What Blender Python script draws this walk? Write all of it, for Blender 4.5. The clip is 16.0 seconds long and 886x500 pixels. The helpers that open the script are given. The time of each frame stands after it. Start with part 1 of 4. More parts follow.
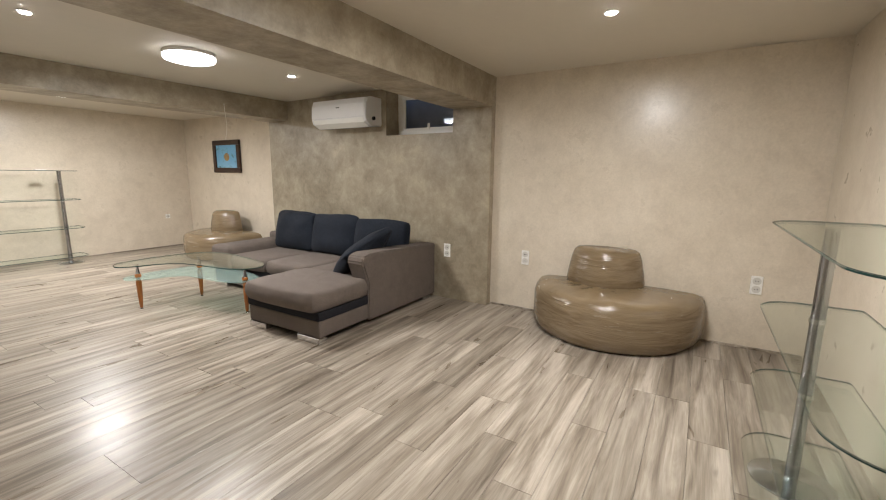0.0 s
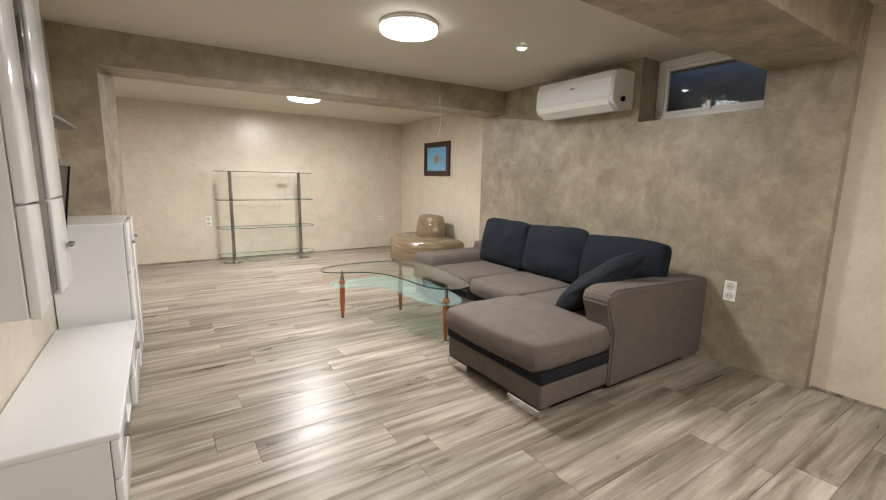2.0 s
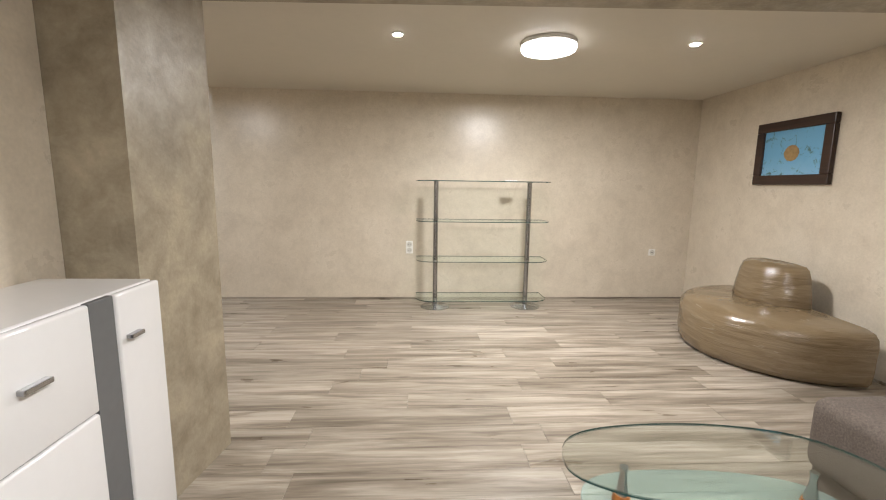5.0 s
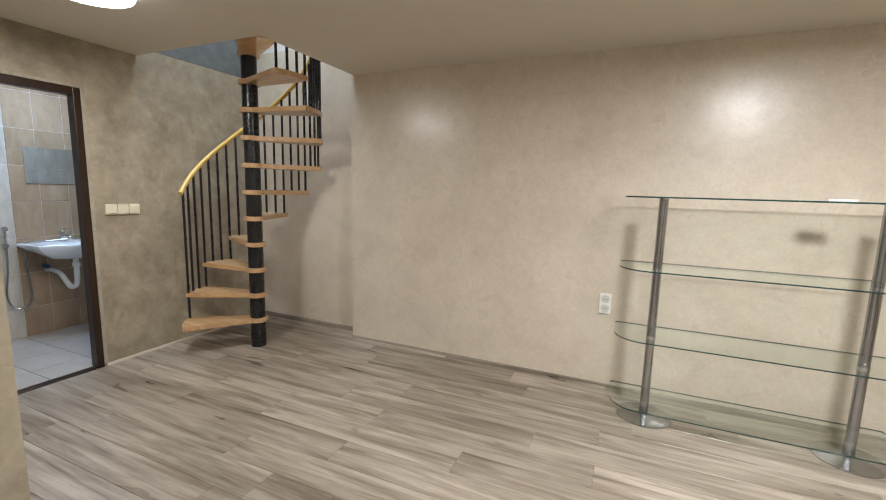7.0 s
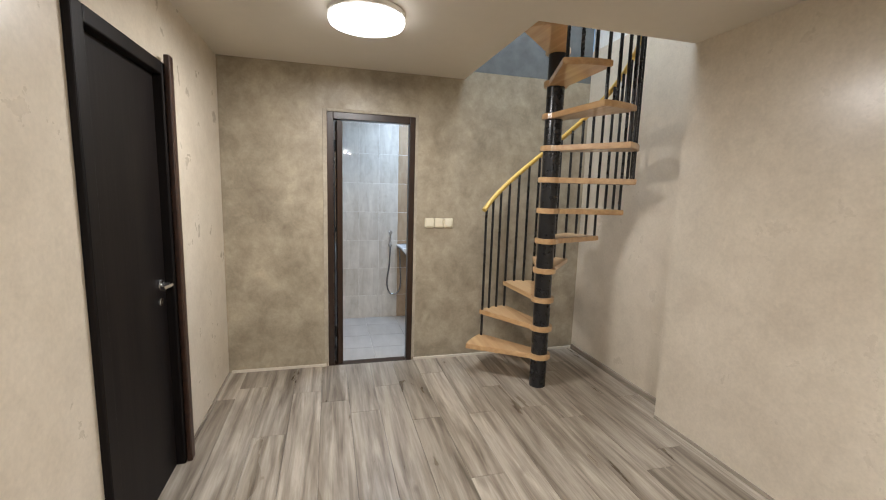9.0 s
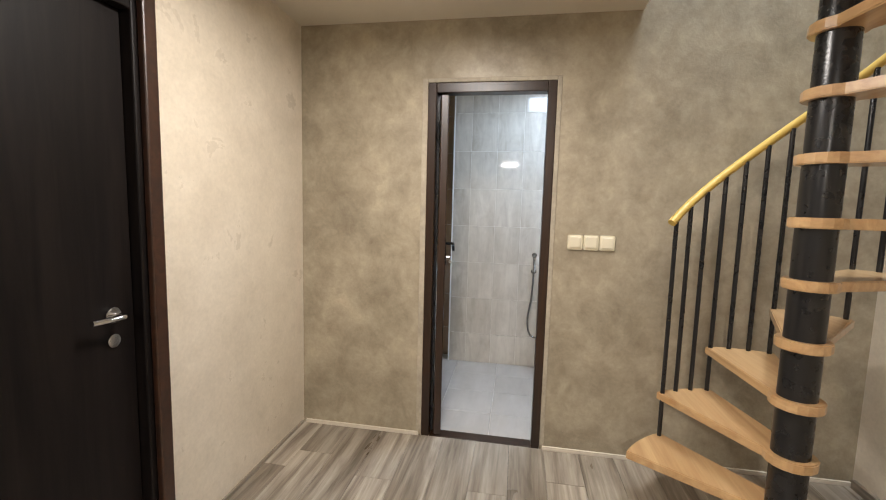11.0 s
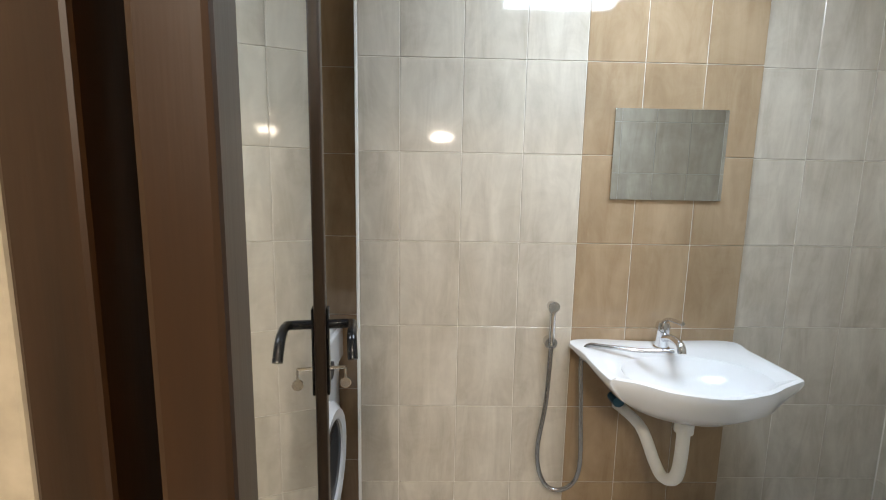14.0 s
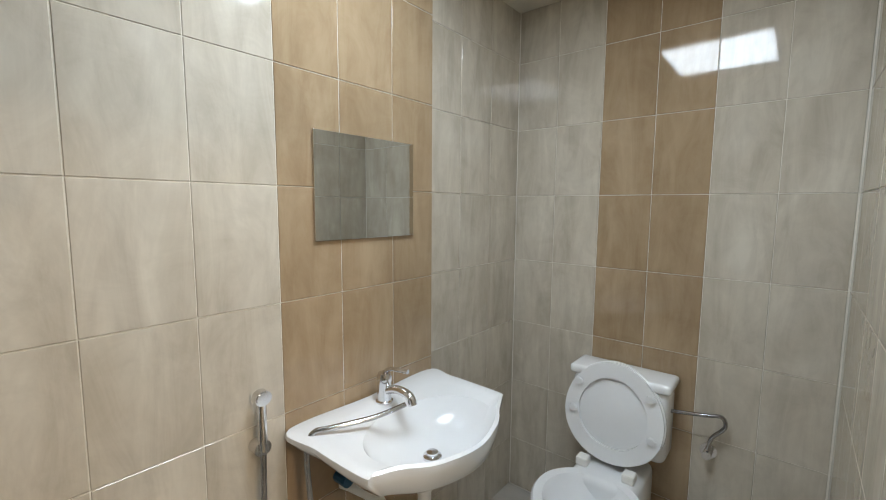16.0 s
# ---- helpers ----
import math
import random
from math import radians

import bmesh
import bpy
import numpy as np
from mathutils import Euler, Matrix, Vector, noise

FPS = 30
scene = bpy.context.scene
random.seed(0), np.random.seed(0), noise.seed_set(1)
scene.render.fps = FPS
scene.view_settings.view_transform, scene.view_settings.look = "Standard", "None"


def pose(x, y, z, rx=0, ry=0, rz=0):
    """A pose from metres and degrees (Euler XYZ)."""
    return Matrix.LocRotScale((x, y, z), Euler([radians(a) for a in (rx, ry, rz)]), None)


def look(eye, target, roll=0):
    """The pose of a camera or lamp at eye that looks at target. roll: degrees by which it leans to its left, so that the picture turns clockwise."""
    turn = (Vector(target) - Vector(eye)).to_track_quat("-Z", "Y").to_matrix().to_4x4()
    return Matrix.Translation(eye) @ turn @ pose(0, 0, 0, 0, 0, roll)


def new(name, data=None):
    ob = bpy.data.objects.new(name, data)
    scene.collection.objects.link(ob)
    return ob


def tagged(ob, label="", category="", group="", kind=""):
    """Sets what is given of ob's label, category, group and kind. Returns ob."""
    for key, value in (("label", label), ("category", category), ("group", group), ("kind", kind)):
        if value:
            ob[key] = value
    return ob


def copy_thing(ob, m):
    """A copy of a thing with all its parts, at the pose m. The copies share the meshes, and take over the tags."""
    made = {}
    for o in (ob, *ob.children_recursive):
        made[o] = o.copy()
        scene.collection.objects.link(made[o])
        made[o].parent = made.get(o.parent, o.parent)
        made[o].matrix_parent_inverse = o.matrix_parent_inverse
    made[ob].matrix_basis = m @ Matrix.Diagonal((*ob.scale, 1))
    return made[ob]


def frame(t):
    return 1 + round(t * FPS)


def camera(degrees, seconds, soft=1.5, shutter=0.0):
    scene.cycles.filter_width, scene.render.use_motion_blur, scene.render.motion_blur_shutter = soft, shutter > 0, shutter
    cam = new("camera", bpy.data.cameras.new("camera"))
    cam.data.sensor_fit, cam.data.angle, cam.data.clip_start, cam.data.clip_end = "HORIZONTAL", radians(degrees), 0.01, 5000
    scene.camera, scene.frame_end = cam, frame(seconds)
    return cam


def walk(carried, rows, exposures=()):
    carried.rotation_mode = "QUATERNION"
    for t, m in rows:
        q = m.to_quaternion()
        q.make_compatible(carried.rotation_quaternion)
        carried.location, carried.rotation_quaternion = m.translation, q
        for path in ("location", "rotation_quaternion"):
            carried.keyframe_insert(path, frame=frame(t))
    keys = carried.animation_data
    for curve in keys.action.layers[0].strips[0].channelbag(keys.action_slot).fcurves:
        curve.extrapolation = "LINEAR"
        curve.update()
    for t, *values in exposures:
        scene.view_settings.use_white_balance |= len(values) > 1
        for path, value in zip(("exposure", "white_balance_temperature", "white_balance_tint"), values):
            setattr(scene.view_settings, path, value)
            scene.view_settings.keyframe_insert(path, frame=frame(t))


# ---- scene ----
cam = camera(92.4, 16.0, 1.1)
PATH = [
    (0, (0.032, 0.361, 1.393), (1.719, 1.377, 1.048), 0.6),
    (0.5, (0.142, 0.517, 1.374), (1.763, 1.639, 1.034), 0.7),
    (1, (0.328, 0.735, 1.365), (1.824, 2.018, 1.027), 0.8),
    (1.5, (0.501, 1.046, 1.335), (1.818, 2.514, 1.007), 0.9),
    (2, (0.659, 1.403, 1.324), (1.753, 3.047, 1.002), 1.1),
    (2.3, (0.757, 1.634, 1.324), (1.701, 3.367, 1.001), 0.7),
    (2.5, (0.825, 1.769, 1.323), (1.673, 3.553, 1.005), 0.9),
    (3, (0.979, 2.166, 1.344), (1.59, 4.044, 1.026), 0.7),
    (3.5, (1.13, 2.573, 1.355), (1.546, 4.504, 1.041), 0.6),
    (3.7, (1.192, 2.742, 1.346), (1.543, 4.686, 1.036), 0.7),
    (6, (1.422, 5.002, 1.370), (1.247, 6.971, 1.069), 0.9),
    (6.5, (1.441, 5.432, 1.388), (0.988, 7.358, 1.096), 1.2),
    (7, (1.386, 5.765, 1.418), (0.593, 7.579, 1.135), 1.5),
    (7.5, (1.383, 6.107, 1.424), (0.194, 7.692, 1.154), 1.5),
    (8, (1.421, 6.417, 1.438), (-0.124, 7.659, 1.171), 1.5),
    (8.5, (1.393, 6.663, 1.434), (-0.393, 7.525, 1.174), 1.5),
    (9, (1.274, 6.893, 1.483), (-0.638, 7.408, 1.201), 1.7),
    (9.5, (1.08, 7.19, 1.422), (-0.896, 7.366, 1.166), 1.3),
    (10, (0.804, 7.343, 1.399), (-1.181, 7.32, 1.152), 1.4),
    (10.2, (0.697, 7.389, 1.368), (-1.287, 7.296, 1.135), 1.4),
    (12.5, (-1.082, 7.351, 1.399), (-2.998, 6.824, 1.172), 1.7),
    (13, (-1.472, 7.291, 1.381), (-3.403, 6.823, 1.157), 1.4),
    (13.5, (-1.768, 7.21, 1.4), (-3.726, 6.899, 1.135), 0.7),
    (14, (-1.974, 7.119, 1.391), (-3.955, 7.158, 1.119), 1.0),
    (14.5, (-2.154, 7.102, 1.374), (-4.084, 7.551, 1.106), 0.9),
    (15, (-2.323, 7.061, 1.367), (-4.081, 7.985, 1.128), 0.8),
    (15.5, (-2.389, 7.059, 1.42), (-3.91, 8.34, 1.202), 0.5),
    (16, (-2.439, 7.047, 1.479), (-3.715, 8.574, 1.271), 0.4),
]
EXPOSURES = [(0.0, 0.15, 6200, 13), (3.5, 0.15, 6200, 13), (6.0, 0.05, 6150, 13), (7.5, 0.0, 6050, 13), (8.5, 0.12, 6100, 13), (9.0, 0.22, 6150, 13), (10.0, 0.45, 6300, 13), (12.5, 0.08, 7000, 16), (13.5, 0.15, 7100, 14.5), (14.0, 0.35, 7800, 14), (14.5, 0.35, 8600, 15.5), (15.0, 0.28, 8900, 15.5), (15.5, 0.12, 9000, 15.5), (16.0, 0.1, 8300, 13.5)]
walk(cam, [(t, look(eye, target, roll)) for t, eye, target, roll in PATH], EXPOSURES)

# ---------- light ----------
world = bpy.data.worlds.new("evening")
scene.world = world
world.use_nodes = True
sky = world.node_tree.nodes.new("ShaderNodeTexSky")
sky.sky_type, sky.sun_disc, sky.sun_elevation, sky.sun_rotation = "NISHITA", False, radians(14), radians(90)
back = world.node_tree.nodes["Background"]
world.node_tree.links.new(sky.outputs[0], back.inputs[0])
back.inputs[1].default_value = 0.15

LAMP_W, SPOT_W, PANEL_W, SHAFT_W = 46.0, 30.0, 19.0, 24.0
WARM, COOL = (1.0, 0.965, 0.90), (0.53, 0.73, 1.0)
DAY = (0.84, 0.93, 1.0)


def area(name, at, target, size, power, colour, shape="DISK", size_y=0.0):
    data = bpy.data.lights.new(name, "AREA")
    data.shape, data.size, data.energy, data.color = shape, size, power, colour
    if size_y:
        data.size_y = size_y
    ob = new(name, data)
    ob.matrix_world = look(at, target)
    return ob


def spot(name, at, power, colour):
    data = bpy.data.lights.new(name, "SPOT")
    data.energy, data.color, data.spot_size, data.spot_blend, data.shadow_soft_size = power, colour, radians(115), 0.9, 0.03
    ob = new(name, data)
    ob.location = at
    return ob


H = 2.385                      # ceiling height
ROUND = [(2.17, 4.15), (2.31, 7.21), (-1.12, 7.09), (2.1, 0.95)]
LAMP_SHARE = (1.0, 1.6, 0.60, 1.1)
DOWN = [(3.16, 4.08), (1.14, 4.12), (1.23, 7.14), (3.35, 7.13), (2.95, 0.94), (1.1, 0.94)]
for (x, y), share in zip(ROUND, LAMP_SHARE):
    area("lamp_light", (x, y, H - 0.085), (x, y, 0), 0.34, LAMP_W * share, WARM)
for x, y in DOWN:
    spot("downlight_beam", (x, y, H - 0.02), SPOT_W, WARM)
area("panel_light", (-2.865, 7.75, 2.37), (-2.865, 7.75, 0), 0.52, PANEL_W, COOL, "RECTANGLE", 0.58)
shaft = area("upstairs_daylight", (-1.5, 8.5, 4.55), (-1.55, 8.5, 0), 1.0, SHAFT_W, DAY, "RECTANGLE", 0.9)
shaft.data.spread = radians(75)


# ---------- materials ----------
class Nodes:
    def __init__(self, name):
        self.mat = bpy.data.materials.new(name)
        self.mat.use_nodes = True
        self.tree = self.mat.node_tree
        self.bsdf = self.tree.nodes["Principled BSDF"]

    def add(self, kind, **inputs):
        n = self.tree.nodes.new(kind)
        for k, v in inputs.items():
            self.put(n.inputs[k.replace("_", " ")], v)
        return n

    def put(self, socket, v):
        if isinstance(v, bpy.types.NodeSocket):
            self.tree.links.new(v, socket)
        else:
            socket.default_value = v

    def coords(self, scale=(1, 1, 1), which="Object", jitter=False):
        c = self.add("ShaderNodeTexCoord")
        m = self.add("ShaderNodeMapping")
        self.put(m.inputs["Vector"], c.outputs[which])
        m.inputs["Scale"].default_value = scale
        if jitter:
            info = self.add("ShaderNodeObjectInfo")
            mul = self.tree.nodes.new("ShaderNodeVectorMath")
            mul.operation = "SCALE"
            mul.inputs[0].default_value = (37.0, 91.0, 53.0)
            self.put(mul.inputs["Scale"], info.outputs["Random"])
            self.put(m.inputs["Location"], mul.outputs[0])
        return m.outputs[0]

    def noise(self, vec, scale, detail=4.0, rough=0.55, distort=0.0):
        n = self.add("ShaderNodeTexNoise", Vector=vec, Scale=scale, Detail=detail, Roughness=rough, Distortion=distort)
        return n.outputs["Fac"]

    def ramp(self, fac, stops):
        r = self.add("ShaderNodeValToRGB")
        e = r.color_ramp.elements
        while len(e) < len(stops):
            e.new(0.5)
        for el, (p, c) in zip(e, stops):
            el.position, el.color = p, (*c, 1) if len(c) == 3 else c
        self.put(r.inputs[0], fac)
        return r.outputs[0]

    def mix(self, a, b, fac, blend="MIX"):
        m = self.tree.nodes.new("ShaderNodeMix")
        m.data_type, m.blend_type = "RGBA", blend
        self.put(m.inputs[0], fac)
        self.put(m.inputs[6], a if isinstance(a, bpy.types.NodeSocket) else (*a, 1))
        self.put(m.inputs[7], b if isinstance(b, bpy.types.NodeSocket) else (*b, 1))
        return m.outputs[2]

    def span(self, fac, lo, hi, a=0.3, b=0.7):
        r = self.tree.nodes.new("ShaderNodeMapRange")
        for i, v in enumerate((fac, a, b, lo, hi)):
            self.put(r.inputs[i], v)
        return r.outputs[0]

    def bump(self, height, strength=0.2, distance=0.01):
        b = self.add("ShaderNodeBump", Height=height, Strength=strength, Distance=distance)
        self.put(self.bsdf.inputs["Normal"], b.outputs[0])

    def set(self, **kw):
        for k, v in kw.items():
            name = k.replace("_", " ")
            self.put(self.bsdf.inputs[name], (*v, 1) if isinstance(v, tuple) and len(v) == 3 else v)
        return self.mat


def plaster(name, dark, mid, light, gloss=(0.28, 0.55), rough_bump=0.12, marks=0.35, sheen=0.5):
    """Trowelled decorative plaster, cloudy at two scales, with a waxed sheen."""
    n = Nodes(name)
    v = n.coords()
    big = n.noise(v, 1.6, 6, 0.62, 0.2)
    med = n.noise(v, 4.6, 7, 0.66, 0.35)
    fine = n.noise(v, 60, 3, 0.6)
    c1 = n.ramp(big, [(0.34, dark), (0.5, mid), (0.66, light)])
    c2 = n.ramp(med, [(0.33, dark), (0.5, mid), (0.68, light)])
    c3 = n.ramp(n.noise(v, 15, 5, 0.7, 0.6), [(0.3, dark), (0.5, mid), (0.7, light)])
    c = n.mix(n.mix(c1, c2, 0.55), c3, 0.22)
    c = n.mix(c, n.ramp(fine, [(0.3, (0.82, 0.82, 0.82)), (0.7, (1.1, 1.1, 1.1))]), 0.35, "MULTIPLY")
    strokes = n.noise(v, 6.5, 6, 0.66, 0.7)
    c = n.mix(c, n.ramp(strokes, [(0.36, (0.86, 0.85, 0.83)), (0.5, (1.0, 1.0, 1.0)), (0.66, (1.10, 1.10, 1.10))]), marks, "MULTIPLY")
    h = n.mix(n.mix(med, strokes, 0.5), fine, 0.2)
    n.bump(h, rough_bump, 0.014)
    return n.set(Base_Color=c, Roughness=n.span(med, gloss[1], gloss[0]), Specular_IOR_Level=sheen)


pale = plaster("pale_plaster", (0.55, 0.48, 0.38), (0.66, 0.585, 0.47), (0.74, 0.665, 0.55), (0.26, 0.34), 0.06, 0.08, 0.65)
grey = plaster("grey_brown_plaster", (0.20, 0.163, 0.112), (0.335, 0.286, 0.206), (0.50, 0.435, 0.32), (0.28, 0.55), 0.36, 0.8)
upper_wall = plaster("upper_white_wall", (0.7, 0.7, 0.68), (0.76, 0.76, 0.73), (0.8, 0.8, 0.78), (0.5, 0.7))


def simple(name, colour, rough=0.5, metal=0.0, vary=0.1, scale=30.0, bump=0.0, spec=0.5):
    n = Nodes(name)
    v = n.coords()
    f = n.mix(n.noise(v, scale, 4), n.noise(v, scale * 0.12, 3), 0.5)
    lo, hi = tuple(c * (1 - vary) for c in colour), tuple(min(1, c * (1 + vary)) for c in colour)
    if bump:
        n.bump(f, bump, 0.004)
    return n.set(Base_Color=n.ramp(f, [(0.3, lo), (0.7, hi)]), Roughness=n.span(f, rough * 0.9, min(1, rough * 1.1)), Metallic=metal, Specular_IOR_Level=spec)


ceiling_paint = simple("ceiling_paint", (0.66, 0.61, 0.52), 0.6, vary=0.03, scale=14, bump=0.03)
skirting_mat = simple("skirting_mat", (0.62, 0.56, 0.47), 0.5)
white_gloss = simple("white_gloss", (0.80, 0.80, 0.80), 0.12, vary=0.015)
white_plastic = simple("white_plastic", (0.84, 0.83, 0.79), 0.35, vary=0.02)
cream_plastic = simple("cream_plastic", (0.74, 0.68, 0.52), 0.35, vary=0.02)
ceramic = simple("ceramic", (0.82, 0.83, 0.84), 0.06, vary=0.01)
chrome = simple("chrome", (0.72, 0.72, 0.73), 0.14, 1.0, 0.04)
steel = simple("steel", (0.42, 0.42, 0.43), 0.22, 1.0, 0.06)
dark_grey = simple("dark_grey", (0.09, 0.09, 0.095), 0.3, vary=0.08)
strip_grey = simple("strip_grey", (0.14, 0.145, 0.15), 0.25, vary=0.05)
black_gloss = simple("black_gloss", (0.008, 0.008, 0.009), 0.14, vary=0.1, spec=0.3)
black_paint = simple("black_paint", (0.01, 0.01, 0.011), 0.28, vary=0.15)
black_screen = simple("black_screen", (0.005, 0.005, 0.006), 0.3, vary=0.1, spec=0.12)
shadow_gap = simple("shadow_gap", (0.05, 0.045, 0.04), 0.7)
grout_mat = simple("grout_mat", (0.74, 0.70, 0.63), 0.7)
concrete = simple("concrete", (0.13, 0.14, 0.14), 0.45, vary=0.35, scale=9, bump=0.1)
# plate white taken darker: the shade inside the socket wells, put into the colour
socket_well_shade = simple("socket_well_shade", (0.62, 0.60, 0.55), 0.4, vary=0.05)
blue_plastic = simple("blue_plastic", (0.01, 0.09, 0.16), 0.4)
rail_yellow = simple("rail_yellow", (0.62, 0.42, 0.10), 0.35, vary=0.08)
machine_dark = simple("machine_dark", (0.03, 0.03, 0.035), 0.1)


def wood(name, dark, light, along=0, rough=0.4, grain=1.0, jitter=False):
    n = Nodes(name)
    s = [22.0 * grain] * 3
    s[along] = 1.4 * grain
    v = n.coords(tuple(s), jitter=jitter)
    f = n.noise(v, 1.0, 6, 0.62, 0.9)
    g = n.noise(v, 4.0, 3, 0.6)
    n.bump(g, 0.08, 0.003)
    return n.set(Base_Color=n.mix(n.ramp(f, [(0.3, dark), (0.68, light)]), n.ramp(g, [(0.3, (0.8, 0.8, 0.8)), (0.7, (1.05, 1.05, 1.05))]), 0.4, "MULTIPLY"), Roughness=rough)


tread_wood = wood("tread_wood", (0.46, 0.26, 0.11), (0.64, 0.42, 0.21), 0, 0.35, 0.7)
tread_wood.node_tree.nodes["Principled BSDF"].inputs["Coat Weight"].default_value = 0.8
tread_wood.node_tree.nodes["Principled BSDF"].inputs["Coat Roughness"].default_value = 0.12
leg_wood = wood("leg_wood", (0.30, 0.095, 0.02), (0.42, 0.16, 0.04), 2, 0.3)
dark_wood = wood("dark_wood", (0.013, 0.005, 0.0015), (0.033, 0.013, 0.004), 2, 0.35)
door_black = wood("door_black", (0.004, 0.003, 0.003), (0.011, 0.008, 0.007), 2, 0.5)
door_black.node_tree.nodes["Principled BSDF"].inputs["Specular IOR Level"].default_value = 0.15
frame_brown = wood("frame_brown", (0.02, 0.009, 0.005), (0.05, 0.02, 0.01), 1, 0.4)


def laminate():
    n = Nodes("grey_oak_laminate")
    v = n.coords((1.1, 16, 16), jitter=True)
    f = n.noise(v, 1.0, 6, 0.6, 0.5)
    v2 = n.coords((0.9, 5, 5), jitter=True)
    g = n.noise(v2, 1.3, 4, 0.6, 0.8)
    v3 = n.coords((3, 60, 60), jitter=True)
    fine = n.noise(v3, 1.5, 4, 0.6)
    v4 = n.coords((2.2, 7, 7), jitter=True)
    knots = n.noise(v4, 1.4, 2, 0.5)
    c = n.ramp(f, [(0.31, (0.155, 0.126, 0.095)), (0.45, (0.325, 0.282, 0.228)), (0.60, (0.505, 0.455, 0.385))])
    c = n.mix(c, n.ramp(g, [(0.3, (0.60, 0.57, 0.53)), (0.62, (1.1, 1.1, 1.1))]), 0.75, "MULTIPLY")
    c = n.mix(c, n.ramp(fine, [(0.3, (0.78, 0.76, 0.74)), (0.65, (1.06, 1.06, 1.06))]), 0.7, "MULTIPLY")
    c = n.mix(c, (0.13, 0.10, 0.075), n.ramp(knots, [(0.70, (0, 0, 0)), (0.82, (0.8, 0.8, 0.8))]))
    info = n.add("ShaderNodeObjectInfo")
    c = n.mix(c, n.ramp(info.outputs["Random"], [(0.0, (0.68, 0.66, 0.635)), (1.0, (1.02, 1.01, 1.0))]), 1.0, "MULTIPLY")
    n.bump(fine, 0.06, 0.002)
    return n.set(Base_Color=c, Roughness=n.span(g, 0.26, 0.40), Specular_IOR_Level=0.5)


plank_mat = laminate()


def tile_mat(name, dark, light, along=2, rough=0.05, uneven=0.4):
    n = Nodes(name)
    s = [15.0, 15.0, 15.0]
    s[along] = 3.0
    f = n.noise(n.coords(tuple(s), jitter=True), 0.8, 5, 0.62, 0.8)
    s2 = [7.0, 7.0, 7.0]
    s2[along] = 2.6
    g = n.noise(n.coords(tuple(s2), jitter=True), 0.9, 3)
    blot = n.noise(n.coords((5, 5, 5), jitter=True), 1.2, 5, 0.65, 1.2)
    f = n.mix(f, blot, 0.35)
    c = n.mix(n.ramp(f, [(0.36, dark), (0.62, light)]), n.ramp(g, [(0.35, (0.90, 0.88, 0.85)), (0.65, (1.06, 1.06, 1.06))]), 0.8, "MULTIPLY")
    return n.set(Base_Color=c, Roughness=n.span(g, rough * (1 - uneven), rough * (1 + uneven)), Specular_IOR_Level=0.5)


tile_light = tile_mat("light_grey_tile", (0.455, 0.40, 0.33), (0.615, 0.56, 0.475))
tile_brown = tile_mat("brown_tile", (0.32, 0.215, 0.13), (0.43, 0.31, 0.20))
tile_floor = tile_mat("floor_tile", (0.40, 0.37, 0.335), (0.455, 0.425, 0.385), 0, 0.3, 0.05)


def cloth(name, a, b, scale=420, bump=0.5):
    n = Nodes(name)
    v = n.coords()
    f = n.noise(v, scale, 2, 0.6)
    g = n.noise(v, 9, 4, 0.6)
    c = n.mix(n.ramp(f, [(0.3, a), (0.7, b)]), n.ramp(g, [(0.3, (0.86, 0.86, 0.86)), (0.7, (1.1, 1.1, 1.1))]), 0.8, "MULTIPLY")
    weave = n.noise(v, scale * 0.3, 3, 0.7)
    c = n.mix(c, n.ramp(weave, [(0.34, (0.72, 0.72, 0.72)), (0.5, (1.0, 1.0, 1.0)), (0.66, (1.3, 1.3, 1.3))]), 0.8, "MULTIPLY")
    n.bump(n.mix(n.mix(f, weave, 0.5), g, 0.3), bump, 0.006)
    n.bsdf.inputs["Sheen Weight"].default_value = 0.02
    return n.set(Base_Color=c, Roughness=0.9, Specular_IOR_Level=0.2)


sofa_cloth = cloth("sofa_cloth", (0.105, 0.085, 0.072), (0.175, 0.145, 0.125))
navy_cloth = cloth("navy_cloth", (0.006, 0.008, 0.013), (0.020, 0.025, 0.035), 170, 1.0)
band_cloth = cloth("band_cloth", (0.010, 0.010, 0.013), (0.02, 0.02, 0.024))


def leather():
    n = Nodes("bronze_leatherette")
    v = n.coords((1.2, 1.2, 9))
    f = n.noise(v, 1.6, 5, 0.6, 1.5)
    wr = n.noise(n.coords((2, 2, 11)), 1.1, 4, 0.55, 1.6)
    n.bump(n.mix(f, wr, 0.6), 0.8, 0.02)
    return n.set(Base_Color=n.ramp(f, [(0.3, (0.15, 0.105, 0.055)), (0.7, (0.235, 0.175, 0.105))]), Roughness=n.span(wr, 0.14, 0.28), Specular_IOR_Level=0.8)


leather_mat = leather()


